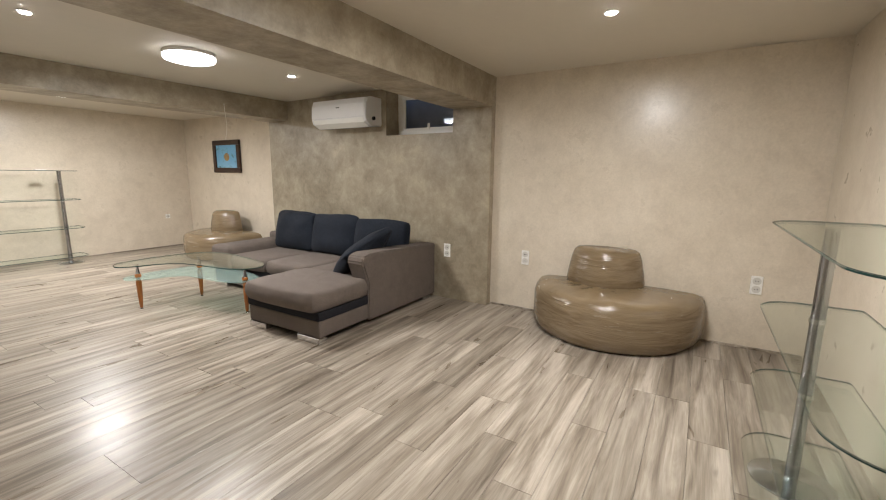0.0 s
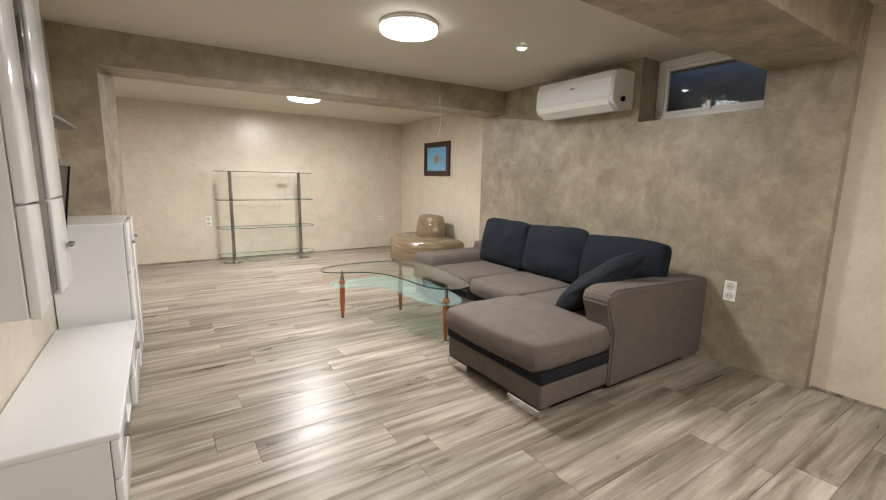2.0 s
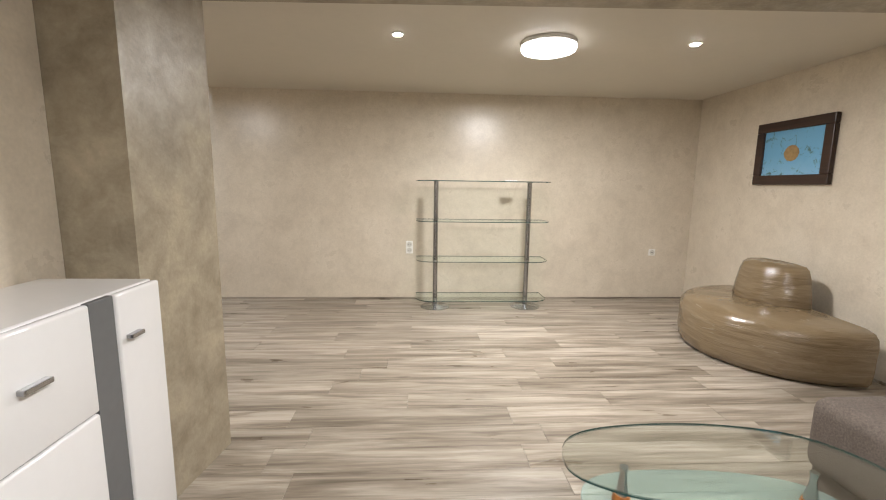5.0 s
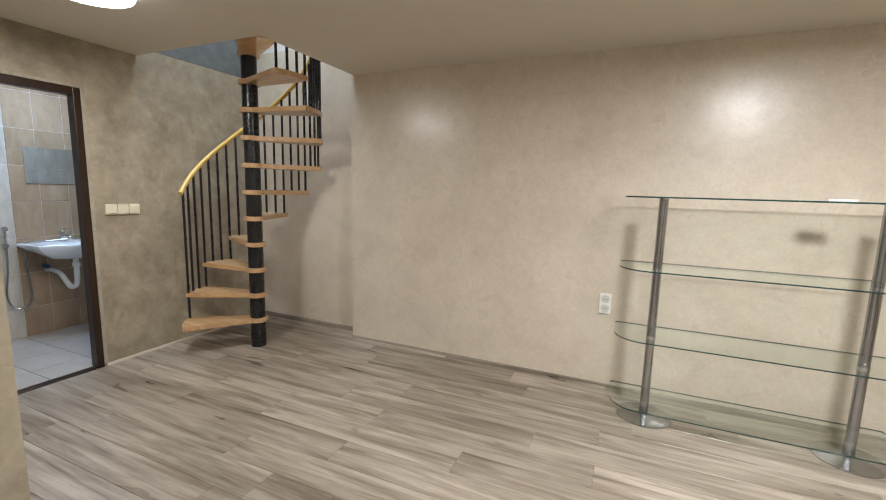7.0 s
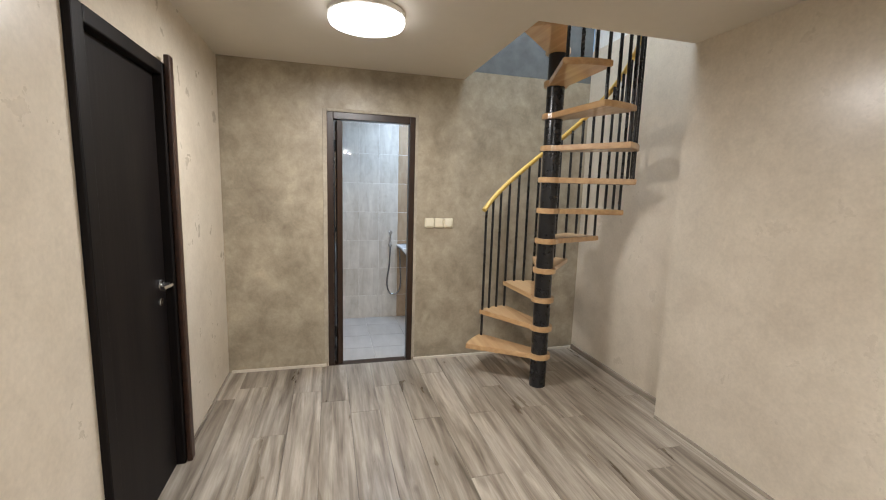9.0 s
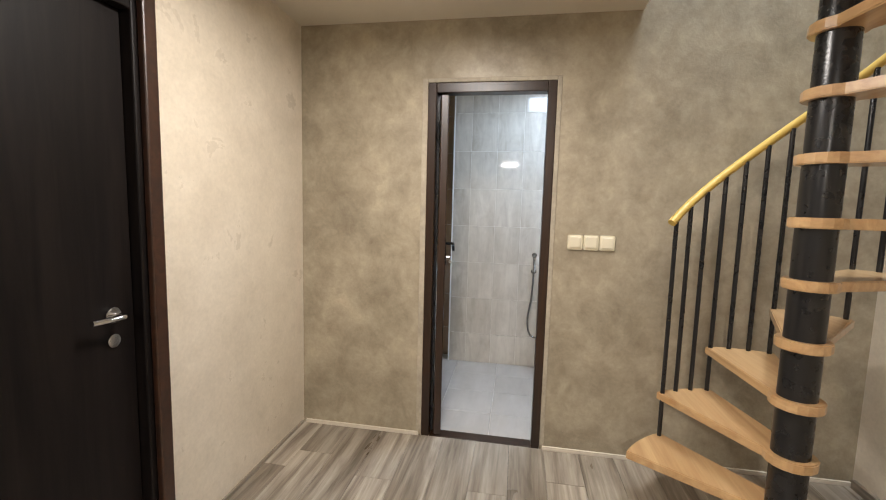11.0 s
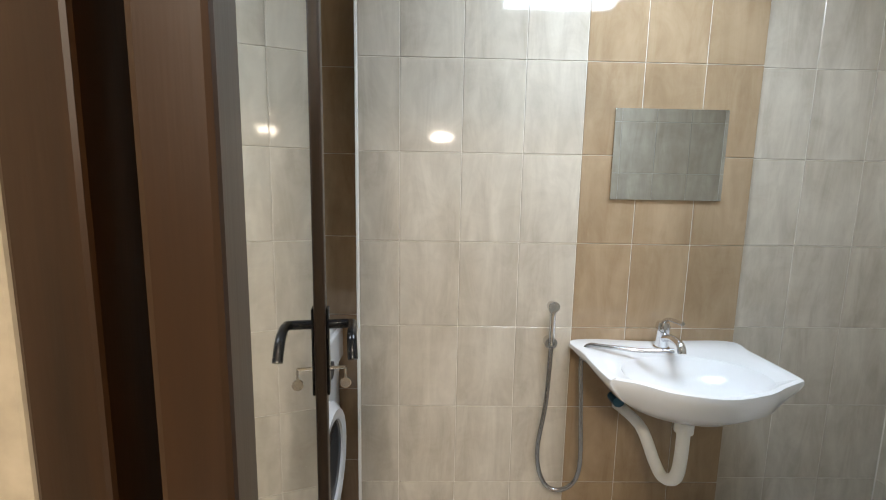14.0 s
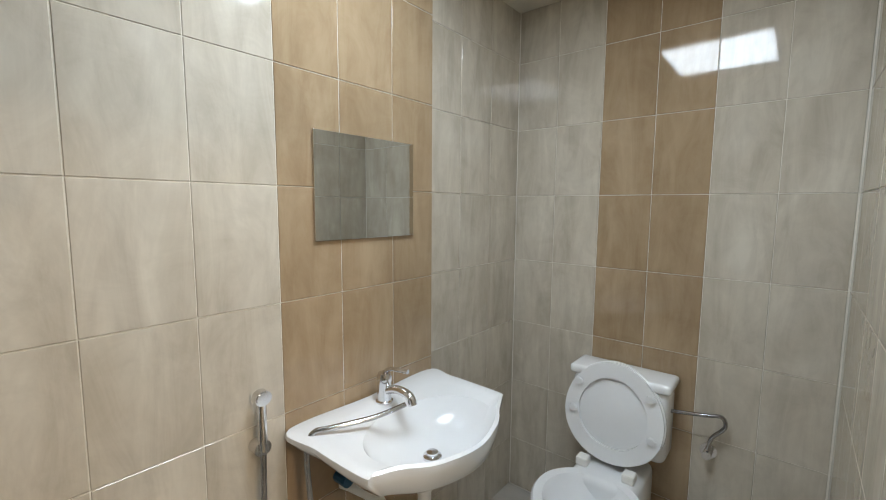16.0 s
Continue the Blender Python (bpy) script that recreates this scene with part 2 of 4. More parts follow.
def glass(name, colour=(0.86, 0.96, 0.92), rough=0.0):
    n = Nodes(name)
    t = n.tree
    out = t.nodes["Material Output"]
    tr = n.add("ShaderNodeBsdfTransparent", Color=(*colour, 1))
    gl = n.add("ShaderNodeBsdfGlossy", Color=(0.95, 1, 0.98, 1), Roughness=rough + 0.01)
    lw = n.add("ShaderNodeLayerWeight", Blend=0.5)
    pw = n.tree.nodes.new("ShaderNodeMath")
    pw.operation = "POWER"
    n.put(pw.inputs[0], lw.outputs["Facing"])
    pw.inputs[1].default_value = 4.0
    fac = n.span(pw.outputs[0], 0.035, 0.55, 0.0, 1.0)
    m = n.add("ShaderNodeMixShader")
    t.links.new(fac, m.inputs[0])
    t.links.new(tr.outputs[0], m.inputs[1])
    t.links.new(gl.outputs[0], m.inputs[2])
    t.links.new(m.outputs[0], out.inputs[0])
    return n.mat


clear_glass = glass("clear_glass", (0.96, 0.983, 0.972))
smoked_glass = glass("smoked_glass", (0.22, 0.24, 0.25))
window_glass = glass("window_glass", (0.8, 0.85, 0.9))
glass_edge = simple("glass_edge", (0.02, 0.06, 0.055), 0.15)
n_ = Nodes("frosted_glass")
n_.set(Base_Color=(0.50, 0.62, 0.60), Roughness=0.3)
clear_ = n_.add("ShaderNodeBsdfTransparent", Color=(0.86, 0.945, 0.925, 1))
both_ = n_.add("ShaderNodeMixShader", Fac=0.2)
n_.tree.links.new(clear_.outputs[0], both_.inputs[1])
n_.tree.links.new(n_.bsdf.outputs[0], both_.inputs[2])
n_.tree.links.new(both_.outputs[0], n_.tree.nodes["Material Output"].inputs[0])
frosted = n_.mat
n_ = Nodes("mirror")
mirror_mat = n_.set(Base_Color=(0.72, 0.74, 0.73), Metallic=1.0, Roughness=0.015)
n_ = Nodes("reflective_door_glass")
door_glass = n_.set(Base_Color=(0.93, 0.94, 0.90), Metallic=1.0, Roughness=0.03)


def glow(name, colour, strength):
    n = Nodes(name)
    n.bsdf.inputs["Emission Strength"].default_value = strength
    return n.set(Base_Color=(0.8, 0.8, 0.8), Emission_Color=colour)


lamp_glow = glow("lamp_glow", (1.0, 0.96, 0.9), 6.0)
bulb_glow = glow("bulb_glow", (1.0, 0.95, 0.88), 60.0)
panel_glow = glow("panel_glow", (0.64, 0.81, 1.0), 5.0)
well_glow = simple("light_well_wall", (0.30, 0.30, 0.33), 0.7, vary=0.4, scale=6)


def painting_mat():
    n = Nodes("seaside_painting")
    c = n.add("ShaderNodeTexCoord").outputs["Object"]
    sep = n.add("ShaderNodeSeparateXYZ", Vector=c)
    blur = n.noise(c, 9, 4, 0.6, 0.5)
    add = n.tree.nodes.new("ShaderNodeMath")
    add.operation = "MULTIPLY_ADD"
    n.put(add.inputs[0], blur)
    add.inputs[1].default_value = 0.16
    n.put(add.inputs[2], sep.outputs[2])
    bands = n.ramp(n.span(add.outputs[0], 0.0, 1.0, -0.12, 0.34), [
        (0.0, (0.32, 0.22, 0.12)), (0.24, (0.45, 0.34, 0.2)), (0.32, (0.10, 0.26, 0.45)), (0.52, (0.03, 0.16, 0.42)), (0.56, (0.25, 0.5, 0.7)), (1.0, (0.16, 0.40, 0.62))])
    spots = n.noise(c, 14, 5, 0.7, 1.0)
    col = n.mix(bands, (0.05, 0.10, 0.05), n.ramp(spots, [(0.56, (0, 0, 0)), (0.66, (0.8, 0.8, 0.8))]))
    return n.set(Base_Color=col, Roughness=0.45)


painting = painting_mat()


# ---------- mesh helpers ----------
PLACE = Matrix.Identity(4)          # where a whole group of things is set


def root(name, at, label, category, group="", kind=""):
    ob = new(name)
    ob.empty_display_size = 0.1
    ob.location = PLACE @ Vector(at)
    return tagged(ob, label, category, group, kind)


def top_of(ob):
    while ob.parent:
        ob = ob.parent
    return ob


def part(name, bm, material, parent=None, label="", smooth=False):
    """Links a bmesh, drawn in world places, as one mesh under a thing or a part."""
    bmesh.ops.transform(bm, matrix=PLACE, verts=bm.verts)
    if parent is not None:
        bmesh.ops.translate(bm, verts=bm.verts, vec=-top_of(parent).location)
    bmesh.ops.recalc_face_normals(bm, faces=bm.faces)
    me = bpy.data.meshes.new(name)
    bm.to_mesh(me)
    bm.free()
    for m in (material if isinstance(material, (list, tuple)) else (material,)):
        me.materials.append(m)
    if smooth:
        me.polygons.foreach_set("use_smooth", [True] * len(me.polygons))
        me.set_sharp_from_angle(angle=radians(38))
    ob = new(name, me)
    if parent is not None:
        ob.parent = parent
    return tagged(ob, label)


def box(x0, x1, y0, y1, z0, z1, bevel=0.0, seg=2, bm=None):
    own = bmesh.new()
    bmesh.ops.create_cube(own, size=1, matrix=Matrix.LocRotScale(((x0 + x1) / 2, (y0 + y1) / 2, (z0 + z1) / 2), None, (x1 - x0, y1 - y0, z1 - z0)))
    if bevel:
        bmesh.ops.bevel(own, geom=own.edges, offset=bevel, segments=seg, profile=0.5, affect="EDGES")
    return join(bm, own)


def join(bm, own, m=None):
    if m is not None:
        bmesh.ops.transform(own, matrix=m, verts=own.verts)
    if bm is None:
        return own
    me = bpy.data.meshes.new("t")
    own.to_mesh(me)
    own.free()
    bm.from_mesh(me)
    bpy.data.meshes.remove(me)
    return bm


def cyl(x, y, z0, z1, r, r2=None, n=24, bevel=0.0, bm=None):
    own = bmesh.new()
    bmesh.ops.create_cone(own, cap_ends=True, segments=n, radius1=r, radius2=r if r2 is None else r2, depth=z1 - z0, matrix=Matrix.Translation((x, y, (z0 + z1) / 2)))
    if bevel:
        rim = [e for e in own.edges if abs(e.verts[0].co.z - e.verts[1].co.z) < 1e-5]
        bmesh.ops.bevel(own, geom=rim, offset=bevel, segments=2, affect="EDGES")
    return join(bm, own)


def lathe(profile, n=32, m=None, bm=None):
    """Turns (radius, height) pairs about z."""
    own = bmesh.new()
    rings = []
    for r, z in profile:
        rings.append([own.verts.new((r * math.cos(2 * math.pi * k / n), r * math.sin(2 * math.pi * k / n), z)) for k in range(n)])
    for a, b in zip(rings, rings[1:]):
        for k in range(n):
            own.faces.new((a[k], a[(k + 1) % n], b[(k + 1) % n], b[k]))
    for ring in (rings[0], rings[-1]):
        own.faces.new(ring)
    return join(bm, own, m)


def smooth_path(points, steps=8, closed=False):
    """Catmull-Rom through the points."""
    p = [Vector(q) for q in points]
    n = len(p)
    out = []
    for i in range(n if closed else n - 1):
        a, b, c, d = (p[(i + k) % n] if closed else p[min(max(i + k, 0), n - 1)] for k in (-1, 0, 1, 2))
        for s in range(steps):
            t = s / steps
            out.append(0.5 * (2 * b + (c - a) * t + (2 * a - 5 * b + 4 * c - d) * t * t + (3 * b - a - 3 * c + d) * t ** 3))
    if not closed:
        out.append(p[-1])
    return out


def tube(points, r, n=10, bm=None, steps=8, raw=False):
    path = [Vector(q) for q in points] if raw else smooth_path(points, steps)
    own = bmesh.new()
    rings, side = [], None
    for i, q in enumerate(path):
        way = (path[min(i + 1, len(path) - 1)] - path[max(i - 1, 0)]).normalized()
        if side is None:
            side = way.orthogonal().normalized()
        side = (side - way * side.dot(way)).normalized()
        up = way.cross(side)
        rings.append([own.verts.new(q + (side * math.cos(2 * math.pi * k / n) + up * math.sin(2 * math.pi * k / n)) * r) for k in range(n)])
    for a, b in zip(rings, rings[1:]):
        for k in range(n):
            own.faces.new((a[k], a[(k + 1) % n], b[(k + 1) % n], b[k]))
    own.faces.new(rings[0])
    own.faces.new(rings[-1])
    return join(bm, own)


def slab(outline, z0, z1, bevel=0.0, bm=None, seg=2):
    """A flat plate with the given outline in x and y."""
    own = bmesh.new()
    f = own.faces.new([own.verts.new((p[0], p[1], z0)) for p in outline])
    got = bmesh.ops.extrude_face_region(own, geom=[f])
    bmesh.ops.translate(own, verts=[v for v in got["geom"] if isinstance(v, bmesh.types.BMVert)], vec=(0, 0, z1 - z0))
    if bevel:
        flat = [e for e in own.edges if abs(e.verts[0].co.z - e.verts[1].co.z) < 1e-6 and len(e.link_faces) == 2 and abs(e.link_faces[0].normal.z - e.link_faces[1].normal.z) > 0.5]
        own.normal_update()
        flat = [e for e in own.edges if abs(e.verts[0].co.z - e.verts[1].co.z) < 1e-6]
        bmesh.ops.bevel(own, geom=flat, offset=bevel, segments=seg, affect="EDGES")
    return join(bm, own)


def extrude_xz(profile, y0, y1, bevel=0.0):
    own = bmesh.new()
    f = own.faces.new([own.verts.new((p[0], y0, p[1])) for p in profile])
    got = bmesh.ops.extrude_face_region(own, geom=[f])
    bmesh.ops.translate(own, verts=[v for v in got["geom"] if isinstance(v, bmesh.types.BMVert)], vec=(0, y1 - y0, 0))
    if bevel:
        bmesh.ops.bevel(own, geom=own.edges, offset=bevel, segments=3, affect="EDGES")
    return own


def cushion(size, m, puff=0.25, n=14, wrinkle=0.006, seed=0.0):
    """A stuffed cushion: a box whose faces swell and whose rims draw in."""
    own = bmesh.new()
    bmesh.ops.create_cube(own, size=2)
    bmesh.ops.subdivide_edges(own, edges=own.edges, cuts=n, use_grid_fill=True)
    for v in own.verts:
        x, y, z = v.co
        ex = 1 - max(abs(x), abs(y)) ** 4 if abs(z) > 0.999 else 1
        fx = (1 - x ** 4) * (1 - y ** 4)
        zz = z * ((1 - puff) + puff * fx)
        k = 1 - 0.05 * (x * x) * (y * y) - 0.05 * z * z
        w = noise.noise(Vector((x * 1.7 + seed, y * 1.7, z + seed * 3))) * wrinkle
        v.co = (x * size[0] / 2 * k + w, y * size[1] / 2 * k + w, zz * size[2] / 2 + w)
    for _ in range(3):
        bmesh.ops.smooth_vert(own, verts=own.verts, factor=0.5, use_axis_x=True, use_axis_y=True, use_axis_z=True)
    return join(None, own, m)


# ---------- structure ----------
def structure(name, bm, material, label, category):
    ob = part(name, bm, material)
    return tagged(ob, label, category, kind="structure")


TOP = H + 0.12
floor = structure("floor", box(-2.6, 5.2, -0.8, 9.4, -0.2, -0.012), shadow_gap, "grey oak laminate plank floor", "floor")
bm = bmesh.new()                                   # ceiling with a stairwell hole
box(-2.22, -0.93, 6.12, 7.975, H, TOP, bm=bm)
box(-0.93, 4.9, 6.12, 9.2, H, TOP, bm=bm)
box(-1.4, 4.9, -0.6, 6.12, H, TOP, bm=bm)
structure("ceiling", bm, ceiling_paint, "plain beige painted ceiling with a stairwell hole", "ceiling")

structure("wall_south", box(-1.4, 4.9, -0.6, -0.45, 0, H), pale, "pale waxed plaster wall", "wall")
structure("wall_west_entry", box(-1.4, -1.2, -0.45, 2.26, 0, H), pale, "pale waxed plaster wall", "wall")
structure("wall_tv", box(-1.4, 0.07, 2.262, 5.63, 0, H), pale, "pale waxed plaster wall behind the television", "wall")
structure("wall_east_near", box(4.21, 4.9, -0.45, 2.262, 0, H), pale, "pale waxed plaster wall with cloudy highlights", "wall")
bm = bmesh.new()
slab([(4.12, 2.262), (4.45, 2.262), (4.45, 5.86), (4.205, 5.86)], 0, 1.855, bm=bm)
slab([(4.12, 2.262), (4.45, 2.262), (4.45, 2.72), (4.131, 2.72)], 1.855, H, bm=bm)
slab([(4.153, 3.65), (4.45, 3.65), (4.45, 5.86), (4.205, 5.86)], 1.855, H, bm=bm)
structure("wall_east_grey", bm, grey, "grey brown trowelled plaster wall with a window recess", "wall")
bm = bmesh.new()
box(4.68, 4.9, 5.86, 9.0, 0, H, bm=bm)
box(4.45, 4.68, 5.82, 5.862, 0, H, bm=bm)
structure("wall_east_far", bm, pale, "pale waxed plaster wall in the far bay", "wall")
bm = bmesh.new()
box(-0.948, 4.9, 9.005, 9.3, 0, H, bm=bm)
structure("wall_north", bm, pale, "pale waxed plaster wall behind the glass rack", "wall")
structure("wall_north_stairs", box(-2.34, -0.948, 9.15, 9.3, 0, 2.72), pale, "pale plaster wall behind the spiral stairs", "wall")
bm = bmesh.new()
box(-2.22, -1.128, 5.95, 6.12, 0, H, bm=bm)
box(-0.336, 0.33, 6.05, 6.12, 0, H, bm=bm)
box(-1.128, -0.336, 5.95, 6.12, 2.036, H, bm=bm)
structure("wall_hall_south", bm, pale, "pale plaster wall with a black door", "wall")
bm = bmesh.new()
box(-2.288, -2.22, 5.8, 6.875, 0, 2.45, bm=bm)
box(-2.288, -2.22, 7.575, 9.15, 0, 2.45, bm=bm)
box(-2.288, -2.22, 6.875, 7.575, 2.055, 2.45, bm=bm)
structure("wall_bathroom_door", bm, grey, "grey brown trowelled plaster wall with a doorway", "wall")
structure("pilaster", slab([(-0.34, 5.632), (0.335, 5.632), (0.405, 6.118), (0.3325, 6.118), (0.3325, 6.048), (-0.34, 6.048)], 0, H), grey, "grey brown plaster pilaster beside the opening", "pilaster")
structure("beam_near", box(-1.2, 4.14, 2.264, 2.718, 2.09, H), grey, "grey brown plastered ceiling beam", "beam")
bm = slab([(0.335, 5.615), (4.24, 5.43), (4.204, 5.858), (0.404, 6.045)], 2.13, H)
structure("beam_far", bm, grey, "grey brown plastered ceiling beam over the opening", "beam")

# stairwell above
bm = bmesh.new()
box(-2.34, -2.22, 7.975, 9.15, 2.452, 3.2, bm=bm)
box(-0.93, -0.8, 7.975, 9.15, TOP, 2.72, bm=bm)
box(-2.34, -0.8, 7.85, 7.975, TOP, 2.72, bm=bm)
structure("stairwell_edge", bm, concrete, "raw grey concrete slab edge round the stairwell", "slab")
bm = bmesh.new()
box(-2.34, -2.24, 7.98, 9.3, 3.2, 4.7, bm=bm)
box(-2.24, -0.8, 9.17, 9.3, 2.72, 4.7, bm=bm)
box(-0.91, -0.8, 7.85, 9.17, 2.72, 4.7, bm=bm)
box(-2.24, -0.91, 7.85, 7.96, 2.72, 4.7, bm=bm)
structure("stairwell_wall", bm, upper_wall, "plain white upper stairwell wall", "wall")
structure("stairwell_ceiling", box(-2.34, -0.8, 7.85, 9.3, 4.7, 4.8), upper_wall, "plain white ceiling of the stairwell", "ceiling")

# bathroom shell
BW, BR_, BQ, BN, BH = -3.5075, -3.5375, -3.6425, 8.9325, 2.40
bath_floor = structure("floor_bathroom", box(-3.95, -2.24, 5.8, 9.1, -0.15, -0.008), grout_mat, "light grey tiled bathroom floor", "floor")
wall_bath_west = structure("wall_bath_west", box(-3.95, BW, 6.842, 8.257, 0, BH), grout_mat, "tiled wall with beige grey and brown tiles", "wall")
wall_bath_recess = structure("wall_bath_recess", box(-3.95, BR_, 8.257, BN, 0, BH), grout_mat, "recessed wall with light grey tiles", "wall")
wall_bath_niche = structure("wall_bath_niche", box(-3.95, BQ, 5.9, 6.842, 0, BH), grout_mat, "niche wall with brown tiles", "wall")
wall_bath_north = structure("wall_bath_north", box(-3.95, -2.289, BN, 9.1, 0, BH), grout_mat, "tiled wall with brown band behind the toilet", "wall")
wall_bath_south = structure("wall_bath_south", box(-3.95, -2.289, 5.8, 5.9, 0, BH), grout_mat, "tiled bathroom wall", "wall")
wall_bath_east = structure("wall_bath_east", box(-2.2935, -2.289, 7.62, BN, 0, BH), grout_mat, "tiled wall beside the bathroom door", "wall")
structure("ceiling_bathroom", box(-3.95, -2.289, 5.8, 9.1, BH, BH + 0.1), ceiling_paint, "plain painted bathroom ceiling", "ceiling")
structure("trim_corner", box(BW - 0.004, BW + 0.005, 6.834, 6.844, 0, BH, 0.002), white_plastic, "white plastic tile corner trim", "trim")

reveal = simple("reveal_plaster", (0.40, 0.35, 0.27), 0.7, vary=0.25, scale=40, bump=0.5)
for name, b in (("trim_reveal_near", (-2.221, -2.214, 6.846, 6.8775, 0.024, 2.075)), ("trim_reveal_far", (-2.221, -2.214, 7.5735, 7.598, 0.024, 2.075)), ("trim_reveal_top", (-2.221, -2.214, 6.8775, 7.5735, 2.0525, 2.075))):
    structure(name, box(*b, 0.003), reveal, "rough grey plaster strip beside the door frame", "trim")
for name, b, m in (("baseboard_bath_door", (-2.219, -2.207, 6.14, 6.86, 0, 0.022), skirting_mat), ("baseboard_stairs", (-2.219, -2.207, 7.59, 9.14, 0, 0.022), skirting_mat),
                   ("baseboard_north", (-0.94, 4.67, 8.993, 9.004, 0, 0.02), plank_mat), ("baseboard_alcove", (-2.2, -0.95, 9.13, 9.149, 0, 0.045), plank_mat),
                   ("baseboard_east", (4.197, 4.209, -0.44, 2.25, 0, 0.02), plank_mat),
                   ("baseboard_hall", (-2.2, -1.145, 6.121, 6.132, 0, 0.02), plank_mat), ("baseboard_far", (4.667, 4.679, 5.9, 8.99, 0, 0.02), plank_mat)):
    structure(name, box(*b, 0.002), m, "low skirting strip at the foot of the wall", "skirting")

# window in its recess, with a light well outside
win = root("window_1", (4.40, 3.2, 1.86), "small white plastic basement window", "window", kind="structure")
bm = bmesh.new()
for b in ((4.39, 4.449, 2.722, 3.648, 1.857, 1.925), (4.39, 4.449, 2.722, 3.648, 2.32, 2.383), (4.39, 4.449, 2.722, 2.79, 1.925, 2.32), (4.39, 4.449, 3.58, 3.648, 1.925, 2.32)):
    box(*b, 0.006, bm=bm)
part("window_frame", bm, white_plastic, win)
bm = bmesh.new()
for b in ((4.40, 4.43, 2.79, 3.58, 1.925, 1.955), (4.40, 4.43, 2.79, 3.58, 2.29, 2.32), (4.40, 4.43, 2.79, 2.82, 1.955, 2.29), (4.40, 4.43, 3.55, 3.58, 1.955, 2.29)):
    box(*b, 0.004, bm=bm)
part("sash", bm, white_plastic, win)
pane = part("pane", box(4.412, 4.418, 2.822, 3.548, 1.957, 2.288), window_glass, win)
part("handle", box(4.375, 4.39, 3.18, 3.21, 1.935, 2.0, 0.004), white_plastic, win)
bm = bmesh.new()
box(5.2, 5.3, 2.3, 4.1, 1.5, 3.2, bm=bm)
box(4.92, 5.2, 2.3, 4.1, 1.45, 1.5, bm=bm)
box(4.92, 5.2, 2.2, 2.3, 1.5, 3.2, bm=bm)
box(4.92, 5.2, 4.1, 4.2, 1.5, 3.2, bm=bm)
structure("light_well", bm, well_glow, "dim grey concrete window well outside", "window well")


# ---------- doors ----------
def handle_set(parent, x, y, z, way, mat):
    """A rosette, neck and lever; way: the side it stands out on, +1 or -1 in y; the lever points to +x."""
    bm = cyl(0, 0, 0, 0.012, 0.026, n=20, bevel=0.003)
    bmesh.ops.transform(bm, matrix=pose(x, y, z, -90 * way), verts=bm.verts)
    h = part("door_handle", bm, mat, parent, smooth=True)
    part("lever", tube([(x, y, z), (x, y + 0.045 * way, z), (x + 0.02, y + 0.055 * way, z), (x + 0.11, y + 0.052 * way, z + 0.004)], 0.0095), mat, h, smooth=True)
    bm = cyl(0, 0, 0, 0.010, 0.022, n=20, bevel=0.003)
    bmesh.ops.transform(bm, matrix=pose(x, y, z - 0.085, -90 * way), verts=bm.verts)
    part("keyhole_rosette", bm, mat, h, smooth=True)


door = root("door_1", (-0.77, 6.1, 0), "closed black wood-grain interior door in a dark frame", "door", kind="structure")
part("door_leaf", box(-1.066, -0.405, 6.065, 6.105, 0.005, 1.98, 0.003), door_black, door)
bm = bmesh.new()
box(-1.126, -1.07, 6.0, 6.145, 0, 2.034, 0.006, bm=bm)
box(-0.41, -0.338, 6.0, 6.145, 0, 2.034, 0.006, bm=bm)
box(-1.07, -0.41, 6.0, 6.145, 1.975, 2.034, 0.006, bm=bm)
part("door_frame", bm, door_black, door)
part("cover_strip", box(-1.142, -1.088, 6.146, 6.172, 0, 2.072, 0.006), frame_brown, door, "proud dark cover strip")
box_bm = box(-0.95, -0.62, 6.121, 6.126, 2.28, 2.34, 0.002)
handle_set(door, -0.985, 6.105, 0.995, 1, chrome)
structure("trim_cover", box_bm, cream_plastic, "flat cream cover plate above the door", "cover plate")

door = root("door_2", (-2.28, 7.2, 0), "open brown door with a mirrored glass panel", "door", kind="structure")
bm = bmesh.new()
box(-2.292, -2.214, 6.878, 6.925, 0, 2.052, 0.004, bm=bm)
box(-2.292, -2.214, 7.527, 7.573, 0, 2.052, 0.004, bm=bm)
box(-2.292, -2.214, 6.925, 7.527, 1.998, 2.052, 0.004, bm=bm)
part("door_frame", bm, dark_wood, door)
bm = bmesh.new()
box(-2.29, -2.27, 6.925, 6.937, 0.01, 1.998, bm=bm)
part("door_stop", bm, black_paint, door)
LEAF = Matrix.Translation((-2.218, 6.974, 0)) @ Matrix.Rotation(radians(180 + 9.4), 4, "Z")   # leaf runs along its own x
L = 0.66


def leaf(bm):
    bmesh.ops.transform(bm, matrix=LEAF, verts=bm.verts)
    return bm


